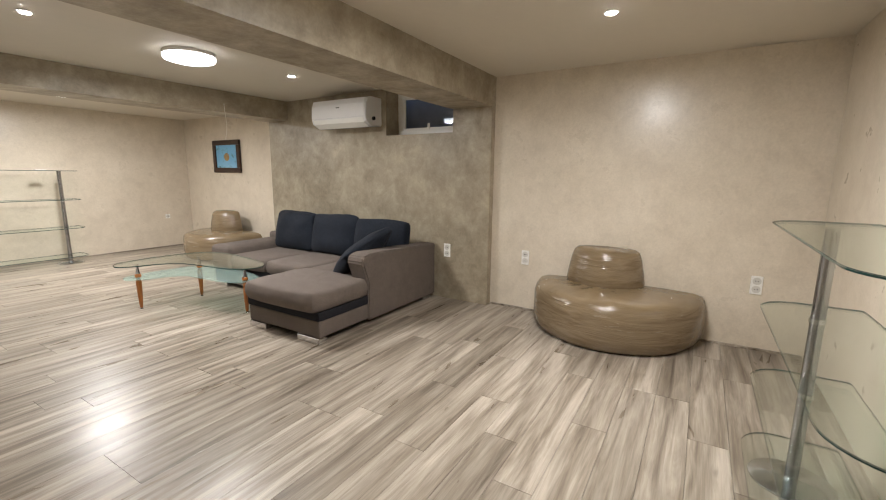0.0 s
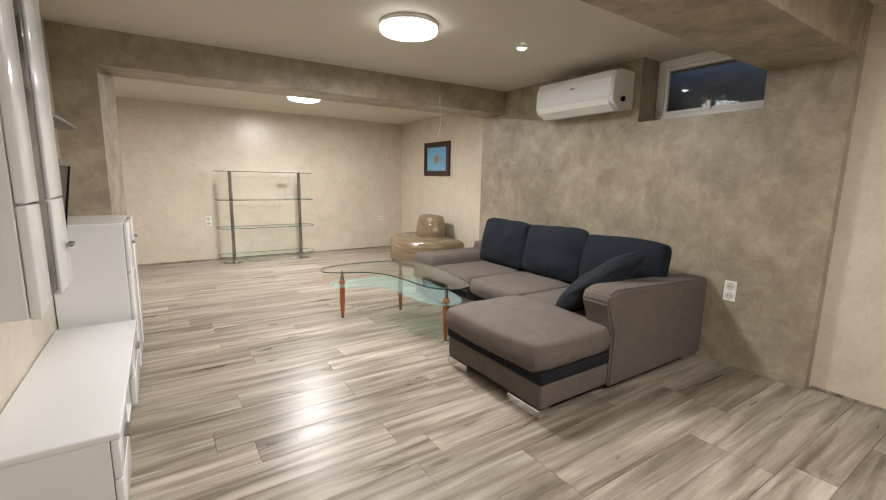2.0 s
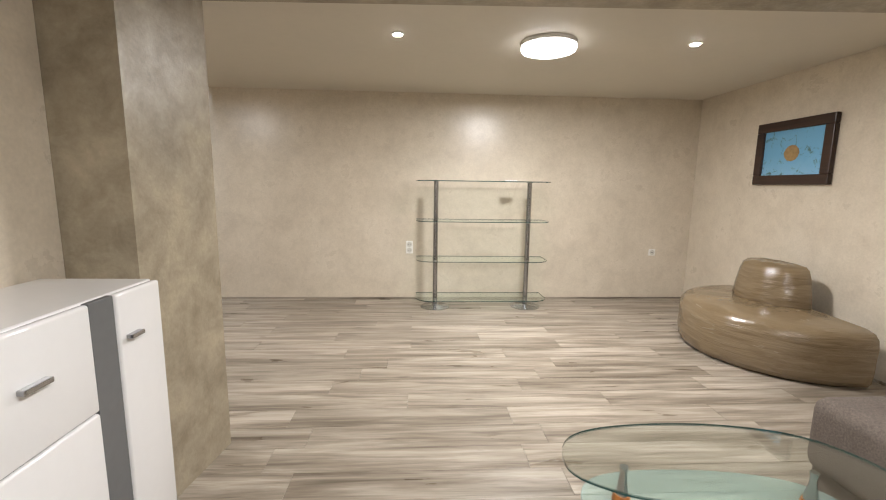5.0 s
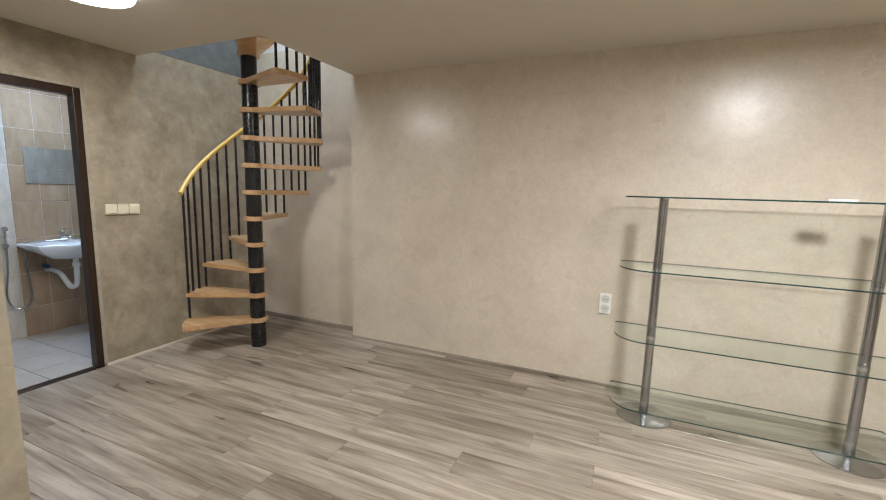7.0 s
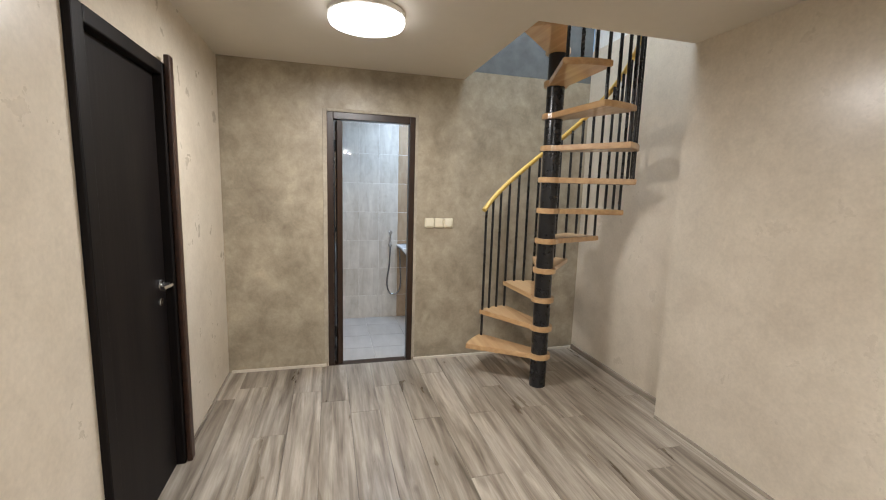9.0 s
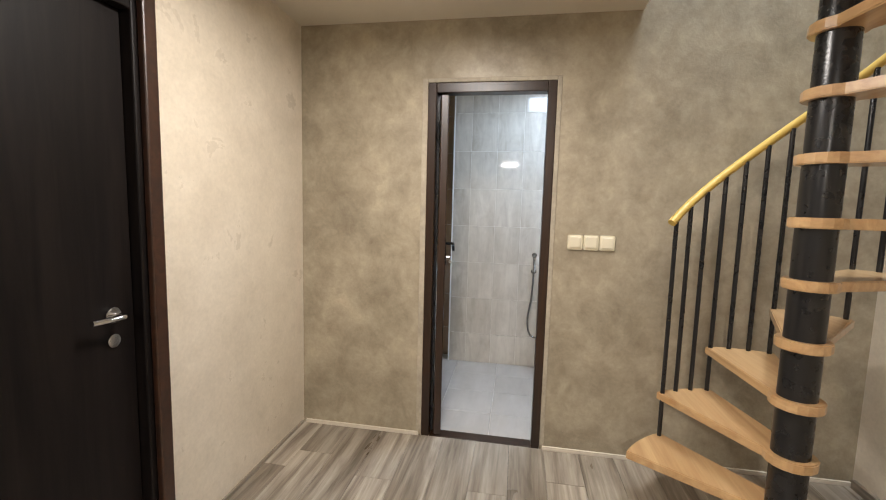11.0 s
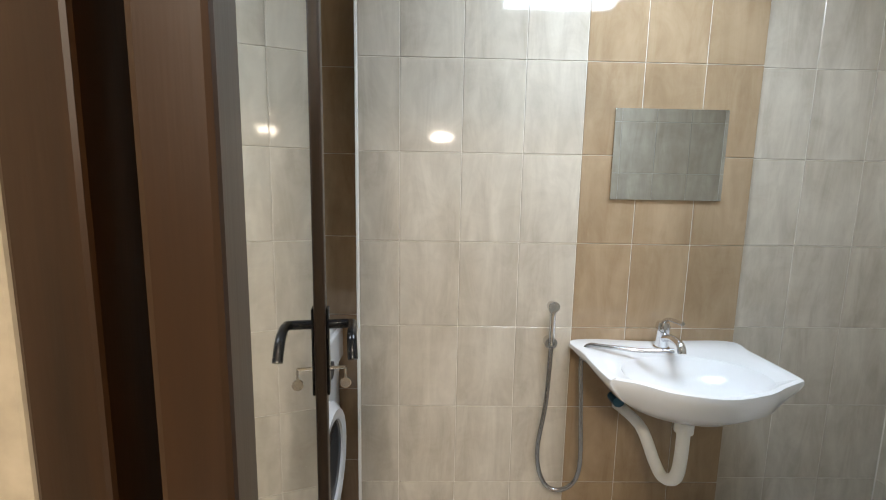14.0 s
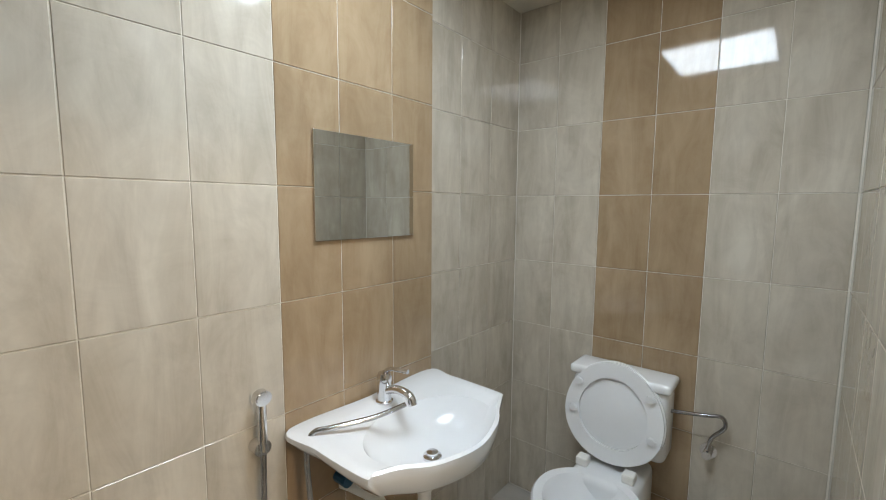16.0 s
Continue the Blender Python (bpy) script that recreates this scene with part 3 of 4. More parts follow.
bm = bmesh.new()
for b in ((0, 0.055, -0.022, 0.022, 0.012, 1.99), (L - 0.045, L, -0.022, 0.022, 0.012, 1.99), (0.055, L - 0.045, -0.022, 0.022, 1.92, 1.99), (0.055, L - 0.045, -0.022, 0.022, 0.012, 0.10)):
    box(*b, 0.005, bm=bm)
stile = part("door_leaf", leaf(bm), dark_wood, door)
part("glass_panel", leaf(box(0.055, L - 0.045, -0.010, 0.010, 0.10, 1.92)), door_glass, stile, "mirrored glass")
for way in (-1, 1):
    y = 0.022 * way
    part("handle_plate", leaf(box(L - 0.037, L - 0.008, min(y, y + 0.006 * way), max(y, y + 0.006 * way), 0.955, 1.145, 0.002)), black_gloss, stile)
    part("lever", leaf(tube([(L - 0.022, y, 1.108), (L - 0.022, y + 0.045 * way, 1.108), (L - 0.045, y + 0.055 * way, 1.112), (L - 0.10, y + 0.055 * way, 1.104), (L - 0.125, y + 0.057 * way, 1.068)], 0.010)), black_gloss, stile, "black curved lever handle", smooth=True)
part("key", leaf(tube([(L - 0.022, -0.026, 1.01), (L - 0.022, -0.06, 1.01)], 0.004, 8)), chrome, stile, smooth=True)
bm = cyl(0, 0, -0.002, 0.002, 0.012, n=16)
bmesh.ops.transform(bm, matrix=pose(L - 0.022, -0.06, 0.975, 0, 90), verts=bm.verts)
box(L - 0.026, L - 0.018, -0.062, -0.058, 0.98, 1.01, bm=bm)
part("key_bow", leaf(bm), steel, stile)
for z in (0.25, 1.75):
    part("hinge", cyl(-2.216, 6.94, z, z + 0.09, 0.008, n=12), black_gloss, door, smooth=True)


# ---------- lamps ----------
def round_lamp(x, y):
    lamp = root("ceiling_light", (x, y, H), "round white flush ceiling lamp, switched on", "ceiling lamp", "round ceiling lamps")
    part("base", cyl(x, y, H - 0.03, H - 0.001, 0.20, n=48, bevel=0.004), white_plastic, lamp, smooth=True)
    part("diffuser", lathe([(0.195, H - 0.03), (0.198, H - 0.045), (0.19, H - 0.062), (0.15, H - 0.074), (0.02, H - 0.078)], 48, Matrix.Translation((x, y, 0))), lamp_glow, lamp, smooth=True)


for x, y in ROUND:
    round_lamp(x, y)


def downlight(x, y):
    d = root("downlight", (x, y, H), "small recessed ceiling spotlight with white rim, switched on", "spotlight", "recessed spotlights")
    part("rim", lathe([(0.030, H - 0.001), (0.030, H - 0.007), (0.043, H - 0.006), (0.045, H - 0.001)], 28, Matrix.Translation((x, y, 0))), white_plastic, d, smooth=True)
    part("bulb", cyl(x, y, H - 0.012, H - 0.0075, 0.029, n=24), bulb_glow, d)


for x, y in DOWN:
    downlight(x, y)
p = root("ceiling_panel", (-2.865, 7.75, BH), "square cool white ceiling light panel", "ceiling lamp")
part("frame", box(-3.135, -2.595, 7.45, 8.05, BH - 0.016, BH - 0.001, 0.003), white_plastic, p)
part("diffuser", box(-3.12, -2.61, 7.465, 8.035, BH - 0.019, BH - 0.0165), panel_glow, p)


# ---------- corner sofa ----------
sofa = root("corner_sofa", (3.3, 4.2, 0), "grey brown fabric corner sofa with a chaise and dark bands", "sofa")
# chaise
part("chaise_base", box(2.36, 3.0, 2.94, 3.86, 0.055, 0.20, 0.012), sofa_cloth, sofa)
part("chaise_band", box(2.352, 3.0, 2.935, 3.865, 0.20, 0.275, 0.008), band_cloth, sofa, "black fabric band")
part("chaise_cushion", cushion((0.76, 0.95, 0.20), pose(2.66, 3.395, 0.355), 0.16, 16, 0.008, 2), sofa_cloth, sofa, smooth=True)
# main body
part("base", box(3.07, 4.1, 3.86, 5.58, 0.045, 0.20, 0.012), sofa_cloth, sofa)
part("rear_base", box(3.0, 4.1, 2.96, 3.86, 0.045, 0.275, 0.01), sofa_cloth, sofa)
part("band", box(3.062, 4.1, 3.868, 5.585, 0.20, 0.275, 0.008), band_cloth, sofa, "black fabric band")
for i, (y0, y1) in enumerate(((4.545, 5.20), (3.865, 4.54), (3.12, 3.86))):
    part("seat_cushion", cushion((0.86, y1 - y0 + 0.01, 0.18), pose(3.435, (y0 + y1) / 2, 0.345), 0.16, 14, 0.008, i * 3.1), sofa_cloth, sofa, smooth=True)
part("backrest", box(3.86, 4.105, 3.05, 5.56, 0.2, 0.60, 0.05, 4), sofa_cloth, sofa, smooth=True)
arm = extrude_xz([(2.955, 0.04), (2.955, 0.40), (2.88, 0.60), (2.90, 0.655), (2.98, 0.678), (4.105, 0.632), (4.105, 0.04)], 2.92, 3.12, 0.013)
part("armrest", arm, sofa_cloth, sofa, "tall armrest beside the chaise", smooth=True)
part("armrest", box(3.03, 4.1, 5.20, 5.60, 0.19, 0.515, 0.06, 4), sofa_cloth, sofa, "low broad armrest", smooth=True)
for x0, x1, y0, y1 in ((2.40, 2.46, 2.965, 3.2), (2.40, 2.46, 3.65, 3.85), (3.1, 3.16, 5.35, 5.56), (3.1, 3.16, 4.0, 4.2), (3.95, 4.05, 2.97, 3.1), (3.95, 4.05, 5.35, 5.55)):
    part("foot", box(x0 - 0.055, x1 - 0.03, y0 - 0.03, y1, 0.0, 0.056, 0.006), chrome, sofa, "polished metal foot")

for i, (y0, y1, h) in enumerate(((4.50, 5.21, 0.50), (3.79, 4.52, 0.50), (3.06, 3.82, 0.48))):
    m = pose(3.77, (y0 + y1) / 2, 0.42 + h / 2, 0, 12, 0) @ pose(0, 0, 0, 0, 90, 0)
    ob = part("back_cushion", cushion((h, y1 - y0, 0.24), m, 0.55, 14, 0.022, i * 5.3 + 1), navy_cloth, None, smooth=True)
    tagged(ob, "dark navy plush back cushion leaning on the sofa", "cushion", "sofa back cushions")
ob = part("throw_pillow", cushion((0.66, 0.50, 0.20), Matrix.Translation((3.30, 3.30, 0.60)) @ Euler((radians(-38), radians(-22), radians(-8))).to_matrix().to_4x4(), 0.55, 14, 0.025, 9), navy_cloth, None, smooth=True)
tagged(ob, "dark navy plush pillow propped against the armrest", "pillow")


# ---------- glass coffee table ----------
table = root("coffee_table", (2.4, 4.8, 0), "curved glass coffee table with turned wooden legs", "coffee table")
outline = smooth_path([(1.86, 5.20, 0), (1.98, 5.09, 0), (2.18, 5.01, 0), (2.32, 4.82, 0), (2.37, 4.55, 0), (2.41, 4.25, 0), (2.53, 4.08, 0), (2.69, 4.08, 0), (2.80, 4.25, 0), (2.87, 4.6, 0), (2.90, 5.05, 0), (2.80, 5.32, 0), (2.52, 5.43, 0), (2.15, 5.44, 0), (1.92, 5.37, 0)], 6, True)
mid = Vector((2.45, 4.98, 0))


def plate(pts, z0, z1, name, face_mat, edge_mat, parent):
    bm = slab(pts, z0, z1, 0.002)
    bm.normal_update()
    for f in bm.faces:
        f.material_index = 0 if abs(f.normal.z) > 0.9 else 1
    ob = part(name, bm, [face_mat, edge_mat], parent)
    return ob


plate(outline, 0.468, 0.478, "tabletop", clear_glass, glass_edge, table)
lower = []
for q in outline:
    d = (q - mid)
    lower.append(q - d.normalized() * 0.07)
plate(lower, 0.325, 0.333, "lower_shelf", frosted, frosted, table)
for x, y in ((2.05, 5.22), (2.65, 5.17), (2.56, 4.20)):
    lg = part("leg", lathe([(0.012, 0.015), (0.017, 0.05), (0.024, 0.2), (0.026, 0.29), (0.020, 0.315), (0.02, 0.322)], 20, Matrix.Translation((x, y, 0))), leg_wood, table, "tapered orange-brown wooden leg", smooth=True)
    part("foot", lathe([(0.014, 0.0), (0.016, 0.006), (0.008, 0.012), (0.008, 0.018)], 16, Matrix.Translation((x, y, 0))), steel, lg, smooth=True)
    part("collar", lathe([(0.024, 0.335), (0.030, 0.345), (0.026, 0.365), (0.024, 0.37)], 20, Matrix.Translation((x, y, 0))), leg_wood, lg, smooth=True)
    part("support_cone", lathe([(0.021, 0.37), (0.010, 0.44), (0.014, 0.466)], 20, Matrix.Translation((x, y, 0))), steel, lg, smooth=True)


# ---------- glass racks ----------
def rounded_shelf(x0, x1, y0, y1, r, n=8):
    pts = []
    for cx, cy, a in ((x1 - r, y0 + r, -90), (x1 - 0.02, y1 - 0.02, 0), (x0 + 0.02, y1 - 0.02, 90), (x0 + r, y0 + r, 180)):
        rr = r if cy < (y0 + y1) / 2 else 0.02
        for k in range(n + 1):
            t = radians(a + 90 * k / n)
            pts.append((cx + rr * math.cos(t), cy + rr * math.sin(t)))
    return pts


def glass_rack(cx, cy, heights, facing=1):
    rack = root("glass_rack", (cx, cy, 0), "free-standing rack of clear glass shelves on two steel posts", "shelf rack", "glass racks")
    for dx in (-0.514, 0.514):
        x = cx + dx
        post = part("post", cyl(x, cy, 0.02, heights[-1] - 0.004, 0.026, n=24), steel, rack, smooth=True)
        part("cap", cyl(x, cy, heights[-1] - 0.004, heights[-1] - 0.001, 0.035, n=24), chrome, post)
        for z in heights[1:-1]:
            part("collar", cyl(x, cy, z - 0.025, z - 0.001, 0.031, n=24, bevel=0.003), chrome, post, smooth=True)
        part("base_disc", lathe([(0.165, 0.0), (0.165, 0.006), (0.15, 0.012), (0.04, 0.022), (0.03, 0.03)], 40, Matrix.Translation((x, cy, 0))), steel, rack, smooth=True)
    pts = rounded_shelf(cx - 0.73, cx + 0.73, cy - 0.2, cy + 0.2, 0.17)
    if facing < 0:
        pts = [(x, 2 * cy - y) for x, y in reversed(pts)]
    for z in heights:
        plate(pts, z, z + 0.008, "shelf", clear_glass, glass_edge, rack)
    return rack


glass_rack(2.08, 8.663, (0.105, 0.54, 0.97, 1.40))
glass_rack(1.88, -0.125, (0.10, 0.45, 0.80, 1.195), -1)
ob = part("small_paper", box(2.32, 2.44, 8.6, 8.68, 1.409, 1.42, 0.002), white_plastic)
tagged(ob, "small white packet lying on the top glass shelf", "packet")


# ---------- half-round ottomans ----------
def ottoman(wx, cy, r=0.72):
    """Its flat side stands against a wall at x = wx."""
    o = root("ottoman", (wx, cy, 0), "half-round bronze leatherette seat with a small backrest", "pouffe", "half-round seats")
    prof = [(0.955, 0.015), (0.985, 0.05), (1.0, 0.13), (0.995, 0.22), (1.0, 0.30), (0.985, 0.36), (0.95, 0.395), (0.86, 0.415), (0.55, 0.425), (0.0, 0.43)]
    bm = bmesh.new()
    n, rings = 56, []
    for k, z in prof:
        ring = []
        for i in range(n + 1):
            t = radians(90 + 180 * i / n)
            wob = 1 + 0.008 * noise.noise(Vector((math.cos(t) * 4 + cy, math.sin(t) * 4, z * 9)))
            ring.append(bm.verts.new((wx - 0.012 + 1.04 * r * k * math.cos(t) * wob, cy + r * k * math.sin(t) * wob, z + 0.004 * noise.noise(Vector((k * 5, i * 0.3, cy))))))
        rings.append(ring)
    for a, b in zip(rings, rings[1:]):
        for i in range(n):
            bm.faces.new((a[i], a[i + 1], b[i + 1], b[i]))
    bmesh.ops.remove_doubles(bm, verts=bm.verts, dist=0.0005)
    loop = [e for e in bm.edges if e.is_boundary]
    bmesh.ops.holes_fill(bm, edges=loop, sides=0)
    part("seat", bm, leather_mat, o, smooth=True)
    bm = bmesh.new()
    rings = []
    for k, z in [(0.30, 0.42), (0.31, 0.44), (0.30, 0.52), (0.275, 0.66), (0.255, 0.72), (0.225, 0.745), (0.15, 0.755), (0.0, 0.757)]:
        rings.append([bm.verts.new((wx - 0.02 + 0.95 * k * math.cos(radians(90 + 180 * i / 32)), cy + 0.1 + 1.12 * k * math.sin(radians(90 + 180 * i / 32)), z + 0.006 * noise.noise(Vector((i * 0.4, k * 6, cy))))) for i in range(33)])
    for a, b in zip(rings, rings[1:]):
        for i in range(32):
            bm.faces.new((a[i], a[i + 1], b[i + 1], b[i]))
    bmesh.ops.remove_doubles(bm, verts=bm.verts, dist=0.0005)
    bmesh.ops.holes_fill(bm, edges=[e for e in bm.edges if e.is_boundary], sides=0)
    part("backrest", bm, leather_mat, o, smooth=True)
    bm = cyl(wx - 0.3, cy + 0.3, 0.0, 0.03, 0.03, n=12)
    part("foot", bm, black_paint, o)
    bm = cyl(wx - 0.3, cy - 0.3, 0.0, 0.03, 0.03, n=12)
    part("foot", bm, black_paint, o)
    return o


ottoman(4.20, 0.97, 0.735)
ottoman(4.50, 7.33, 0.76)


# ---------- air conditioner ----------
ac = root("air_conditioner", (4.12, 4.16, 1.95), "white wall-mounted split air conditioner", "air conditioner")
prof = [(4.165, 1.965), (4.165, 2.285), (3.97, 2.285), (3.905, 2.265), (3.875, 2.20), (3.87, 2.05), (3.89, 2.0), (3.97, 1.955)]
part("body", extrude_xz(prof, 3.72, 4.60, 0.008), white_gloss, ac, smooth=True)
part("front_panel", extrude_xz([(3.865, 2.055), (3.868, 2.205), (3.895, 2.268), (3.89, 2.20), (3.885, 2.055)], 3.74, 4.58), white_gloss, ac)
part("flap", extrude_xz([(3.876, 2.045), (3.893, 1.998), (3.965, 1.952), (3.962, 1.945), (3.886, 1.994), (3.868, 2.043)], 3.76, 4.56), white_plastic, ac)
part("logo_bar", box(3.861, 3.866, 4.12, 4.17, 2.165, 2.175), strip_grey, ac)
part("pipe_socket", tube([(4.0, 3.722, 2.04), (4.0, 3.70, 2.04)], 0.022, 12), black_paint, ac, smooth=True)

# ---------- painting ----------
pic = root("framed_painting", (4.66, 7.66, 1.40), "seaside painting in a dark wooden frame", "painting")
y0, y1, z0, z1, w = 7.27, 8.05, 1.405, 1.97, 0.085
bm = bmesh.new()
for b in ((4.635, 4.678, y0, y1, z0, z0 + w), (4.635, 4.678, y0, y1, z1 - w, z1), (4.635, 4.678, y0, y0 + w, z0 + w, z1 - w), (4.635, 4.678, y1 - w, y1, z0 + w, z1 - w)):
    box(*b, 0.008, bm=bm)
part("frame", bm, frame_brown, pic)
bm = box(4.655, 4.662, y0 + w, y1 - w, z0 + w, z1 - w)
part("canvas", bm, painting, pic, "blue sea, sandy rocks and green leaves")
bm = bmesh.new()
bmesh.ops.create_icosphere(bm, subdivisions=2, radius=0.09, matrix=Matrix.LocRotScale((4.655, 7.66, 1.68), None, (0.05, 0.9, 0.8)))
part("painted_rock", bm, simple("painted_ochre", (0.34, 0.22, 0.09), 0.5, vary=0.4, scale=30), pic)
ob = part("hanging_cable", tube([(3.28, 5.462, 2.24), (3.285, 5.46, 2.1), (3.29, 5.455, 1.95), (3.26, 5.45, 1.80)], 0.0025, 8), white_plastic, None, smooth=True)
tagged(ob, "thin white cable hanging down from the beam", "cable")


# ---------- sockets and switches ----------
def socket(m, double=True):
    """Built facing -y round its own origin."""
    s = root("wall_socket", (0, 0, 0), "white double wall socket" if double else "white single wall socket", "socket", "wall sockets")
    hgt = 0.075 if double else 0.04
    part("plate", box(-0.04, 0.04, -0.012, 0.001, -hgt, hgt, 0.004), white_plastic, s)
    for z in ((0.034, -0.034) if double else (0.0,)):
        bm = lathe([(0.030, 0.0125), (0.0285, 0.0125), (0.024, 0.006), (0.0, 0.006)], 24)
        bmesh.ops.transform(bm, matrix=pose(0, 0, z, 90), verts=bm.verts)
        # the plate has no recess, so the well's shade is in its colour
        well = part("well", bm, socket_well_shade, s, smooth=True)
        bm = cyl(-0.009, z, 0.0062, 0.013, 0.0042, n=8)
        cyl(0.009, z, 0.0062, 0.013, 0.0042, n=8, bm=bm)
        bmesh.ops.transform(bm, matrix=pose(0, 0, 0, 90), verts=bm.verts)
        part("hole", bm, black_paint, well)
    s.matrix_world = m
    return s


first = socket(pose(4.129, 2.77, 0.56, 0, 0, -90))
for m in (pose(4.209, 1.87, 0.56, 0, 0, -90), pose(4.209, -0.09, 0.545, 0, 0, -90), pose(1.27, 9.004, 0.625)):
    copy_thing(first, m)
socket(pose(4.23, 9.004, 0.58), False)

for i in range(3):
    y = 7.707 + i * 0.083
    s = root("light_switch", (-2.219, y, 1.20), "cream wall light switch, one of three in a row", "light switch", "light switches")
    part("plate", box(-2.221, -2.208, y - 0.040, y + 0.040, 1.160, 1.242, 0.011, 4), cream_plastic, s)
    part("rocker", box(-2.209, -2.203, y - 0.028, y + 0.028, 1.173, 1.229, 0.0028, 3), cream_plastic, s)


# ---------- television wall ----------
tv = root("television", (0.2, 4.15, 1.13), "black flat television tilted forward on the wall", "television")
TVM = pose(0.185, 4.12, 1.125, 0, 8, 0)


def on_tv(bm):
    bmesh.ops.transform(bm, matrix=TVM, verts=bm.verts)
    return bm


part("casing", on_tv(box(-0.045, 0.03, -0.45, 0.45, -0.28, 0.28, 0.012, 3)), black_gloss, tv, smooth=True)
bm = bmesh.new()
for b in ((0.03, 0.04, -0.45, 0.45, 0.245, 0.28), (0.03, 0.04, -0.45, 0.45, -0.28, -0.215), (0.03, 0.04, -0.45, -0.415, -0.215, 0.245), (0.03, 0.04, 0.415, 0.45, -0.215, 0.245)):
    box(*b, 0.003, bm=bm)
part("bezel", on_tv(bm), black_gloss, tv)
part("screen", on_tv(box(0.0305, 0.032, -0.414, 0.414, -0.214, 0.244)), black_screen, tv)
part("logo_bar", on_tv(box(0.0405, 0.042, -0.04, 0.04, -0.255, -0.243)), strip_grey, tv)
part("bracket", box(0.072, 0.17, 4.02, 4.32, 1.0, 1.25, 0.004), black_paint, tv)

sh = root("wall_shelf", (0.07, 4.35, 1.6), "dark grey wall shelf with a glossy white back board", "wall shelf")
part("board", box(0.09, 0.245, 3.62, 5.09, 1.605, 1.625, 0.003), dark_grey, sh)
part("back_board", box(0.071, 0.089, 3.62, 5.05, 1.58, 1.835, 0.002), white_gloss, sh)


def bar_handle(parent, x, y, z, length=0.09, vertical=False):
    bm = bmesh.new()
    if vertical:
        box(x, x + 0.022, y - 0.007, y + 0.007, z - length / 2, z + length / 2, 0.003, bm=bm)
    else:
        box(x, x + 0.022, y - length / 2, y + length / 2, z - 0.007, z + 0.007, 0.003, bm=bm)
    part("handle", bm, steel, parent, "brushed metal handle")


wc = root("wall_cabinet", (0.07, 3.32, 0.9), "glossy white wall cabinet with a smoked glass strip", "wall cabinet")
part("body", box(0.071, 0.318, 3.04, 3.60, 0.905, 1.98, 0.004), white_gloss, wc)
for y0, y1 in ((3.045, 3.205), (3.365, 3.598)):
    d = part("door", box(0.319, 0.346, y0, y1, 0.90, 1.232, 0.008, 3), white_gloss, wc, smooth=True)
    if y0 > 3.3:
        bar_handle(d, 0.346, 3.55, 1.055, 0.07)
    part("door", box(0.319, 0.346, y0, y1, 1.236, 1.98, 0.008, 3), white_gloss, wc, smooth=True)
part("glass_strip", box(0.319, 0.337, 3.206, 3.364, 0.92, 1.97, 0.002), black_gloss, wc, "smoked glass")

tall = root("sideboard", (0.27, 5.15, 0), "tall glossy white cabinet with a grey vertical strip", "cabinet")
part("body", box(0.075, 0.445, 4.80, 5.52, 0.03, 1.015, 0.006), white_gloss, tall)
part("plinth", box(0.09, 0.42, 4.82, 5.50, 0, 0.03), dark_grey, tall)
for z0, z1 in ((0.035, 0.69), (0.694, 1.012)):
    d = part("door", box(0.446, 0.472, 4.80, 5.20, z0, z1, 0.009, 3), white_gloss, tall, smooth=True)
    if z0 > 0.5:
        bar_handle(d, 0.472, 5.0, 0.87, 0.08)
part("strip", box(0.446, 0.466, 5.203, 5.30, 0.035, 1.012, 0.002), strip_grey, tall, "grey glossy strip")
d = part("door", box(0.446, 0.472, 5.303, 5.52, 0.035, 1.012, 0.009, 3), white_gloss, tall, smooth=True)
bar_handle(d, 0.472, 5.36, 0.87, 0.06)

st = root("tv_stand", (0.27, 3.85, 0), "long low glossy white television stand with drawers", "TV stand")
part("top", box(0.073, 0.475, 3.24, 4.73, 0.362, 0.392, 0.008, 3), white_gloss, st, smooth=True)
part("bottom", box(0.08, 0.44, 3.25, 4.72, 0.03, 0.055, 0.003), white_gloss, st)
part("plinth", box(0.10, 0.40, 3.3, 4.66, 0.0, 0.03), dark_grey, st)
part("back", box(0.075, 0.085, 3.25, 4.72, 0.055, 0.362), white_gloss, st)
for y in (3.245, 3.60, 4.215, 4.705):
    part("side_panel", box(0.086, 0.44, y, y + 0.02, 0.055, 0.362), white_gloss, st)
part("glass_shelf", box(0.10, 0.43, 3.622, 4.213, 0.20, 0.206), clear_glass, st)
for y0, y1 in ((3.245, 3.618), (4.22, 4.728)):
    for z0, z1 in ((0.035, 0.20), (0.204, 0.36)):
        d = part("drawer", box(0.441, 0.468, y0, y1, z0, z1, 0.009, 3), white_gloss, st, smooth=True)
        if z0 > 0.1:
            bar_handle(d, 0.468, (y0 + y1) / 2, 0.30, 0.10)


# ---------- spiral stairs ----------
PX, PY, RISE, STEP, R = -1.555, 8.445, 0.2215, 26.3, 0.575
stairs = root("spiral_stairs", (PX, PY, 0), "spiral staircase with oak treads round a black pole", "staircase")
part("pole", cyl(PX, PY, 0, 3.6, 0.062, n=32), black_paint, stairs, "black steel pole", smooth=True)


def polar(r, deg, z=0.0):
    return (PX + r * math.cos(radians(deg)), PY + r * math.sin(radians(deg)), z)


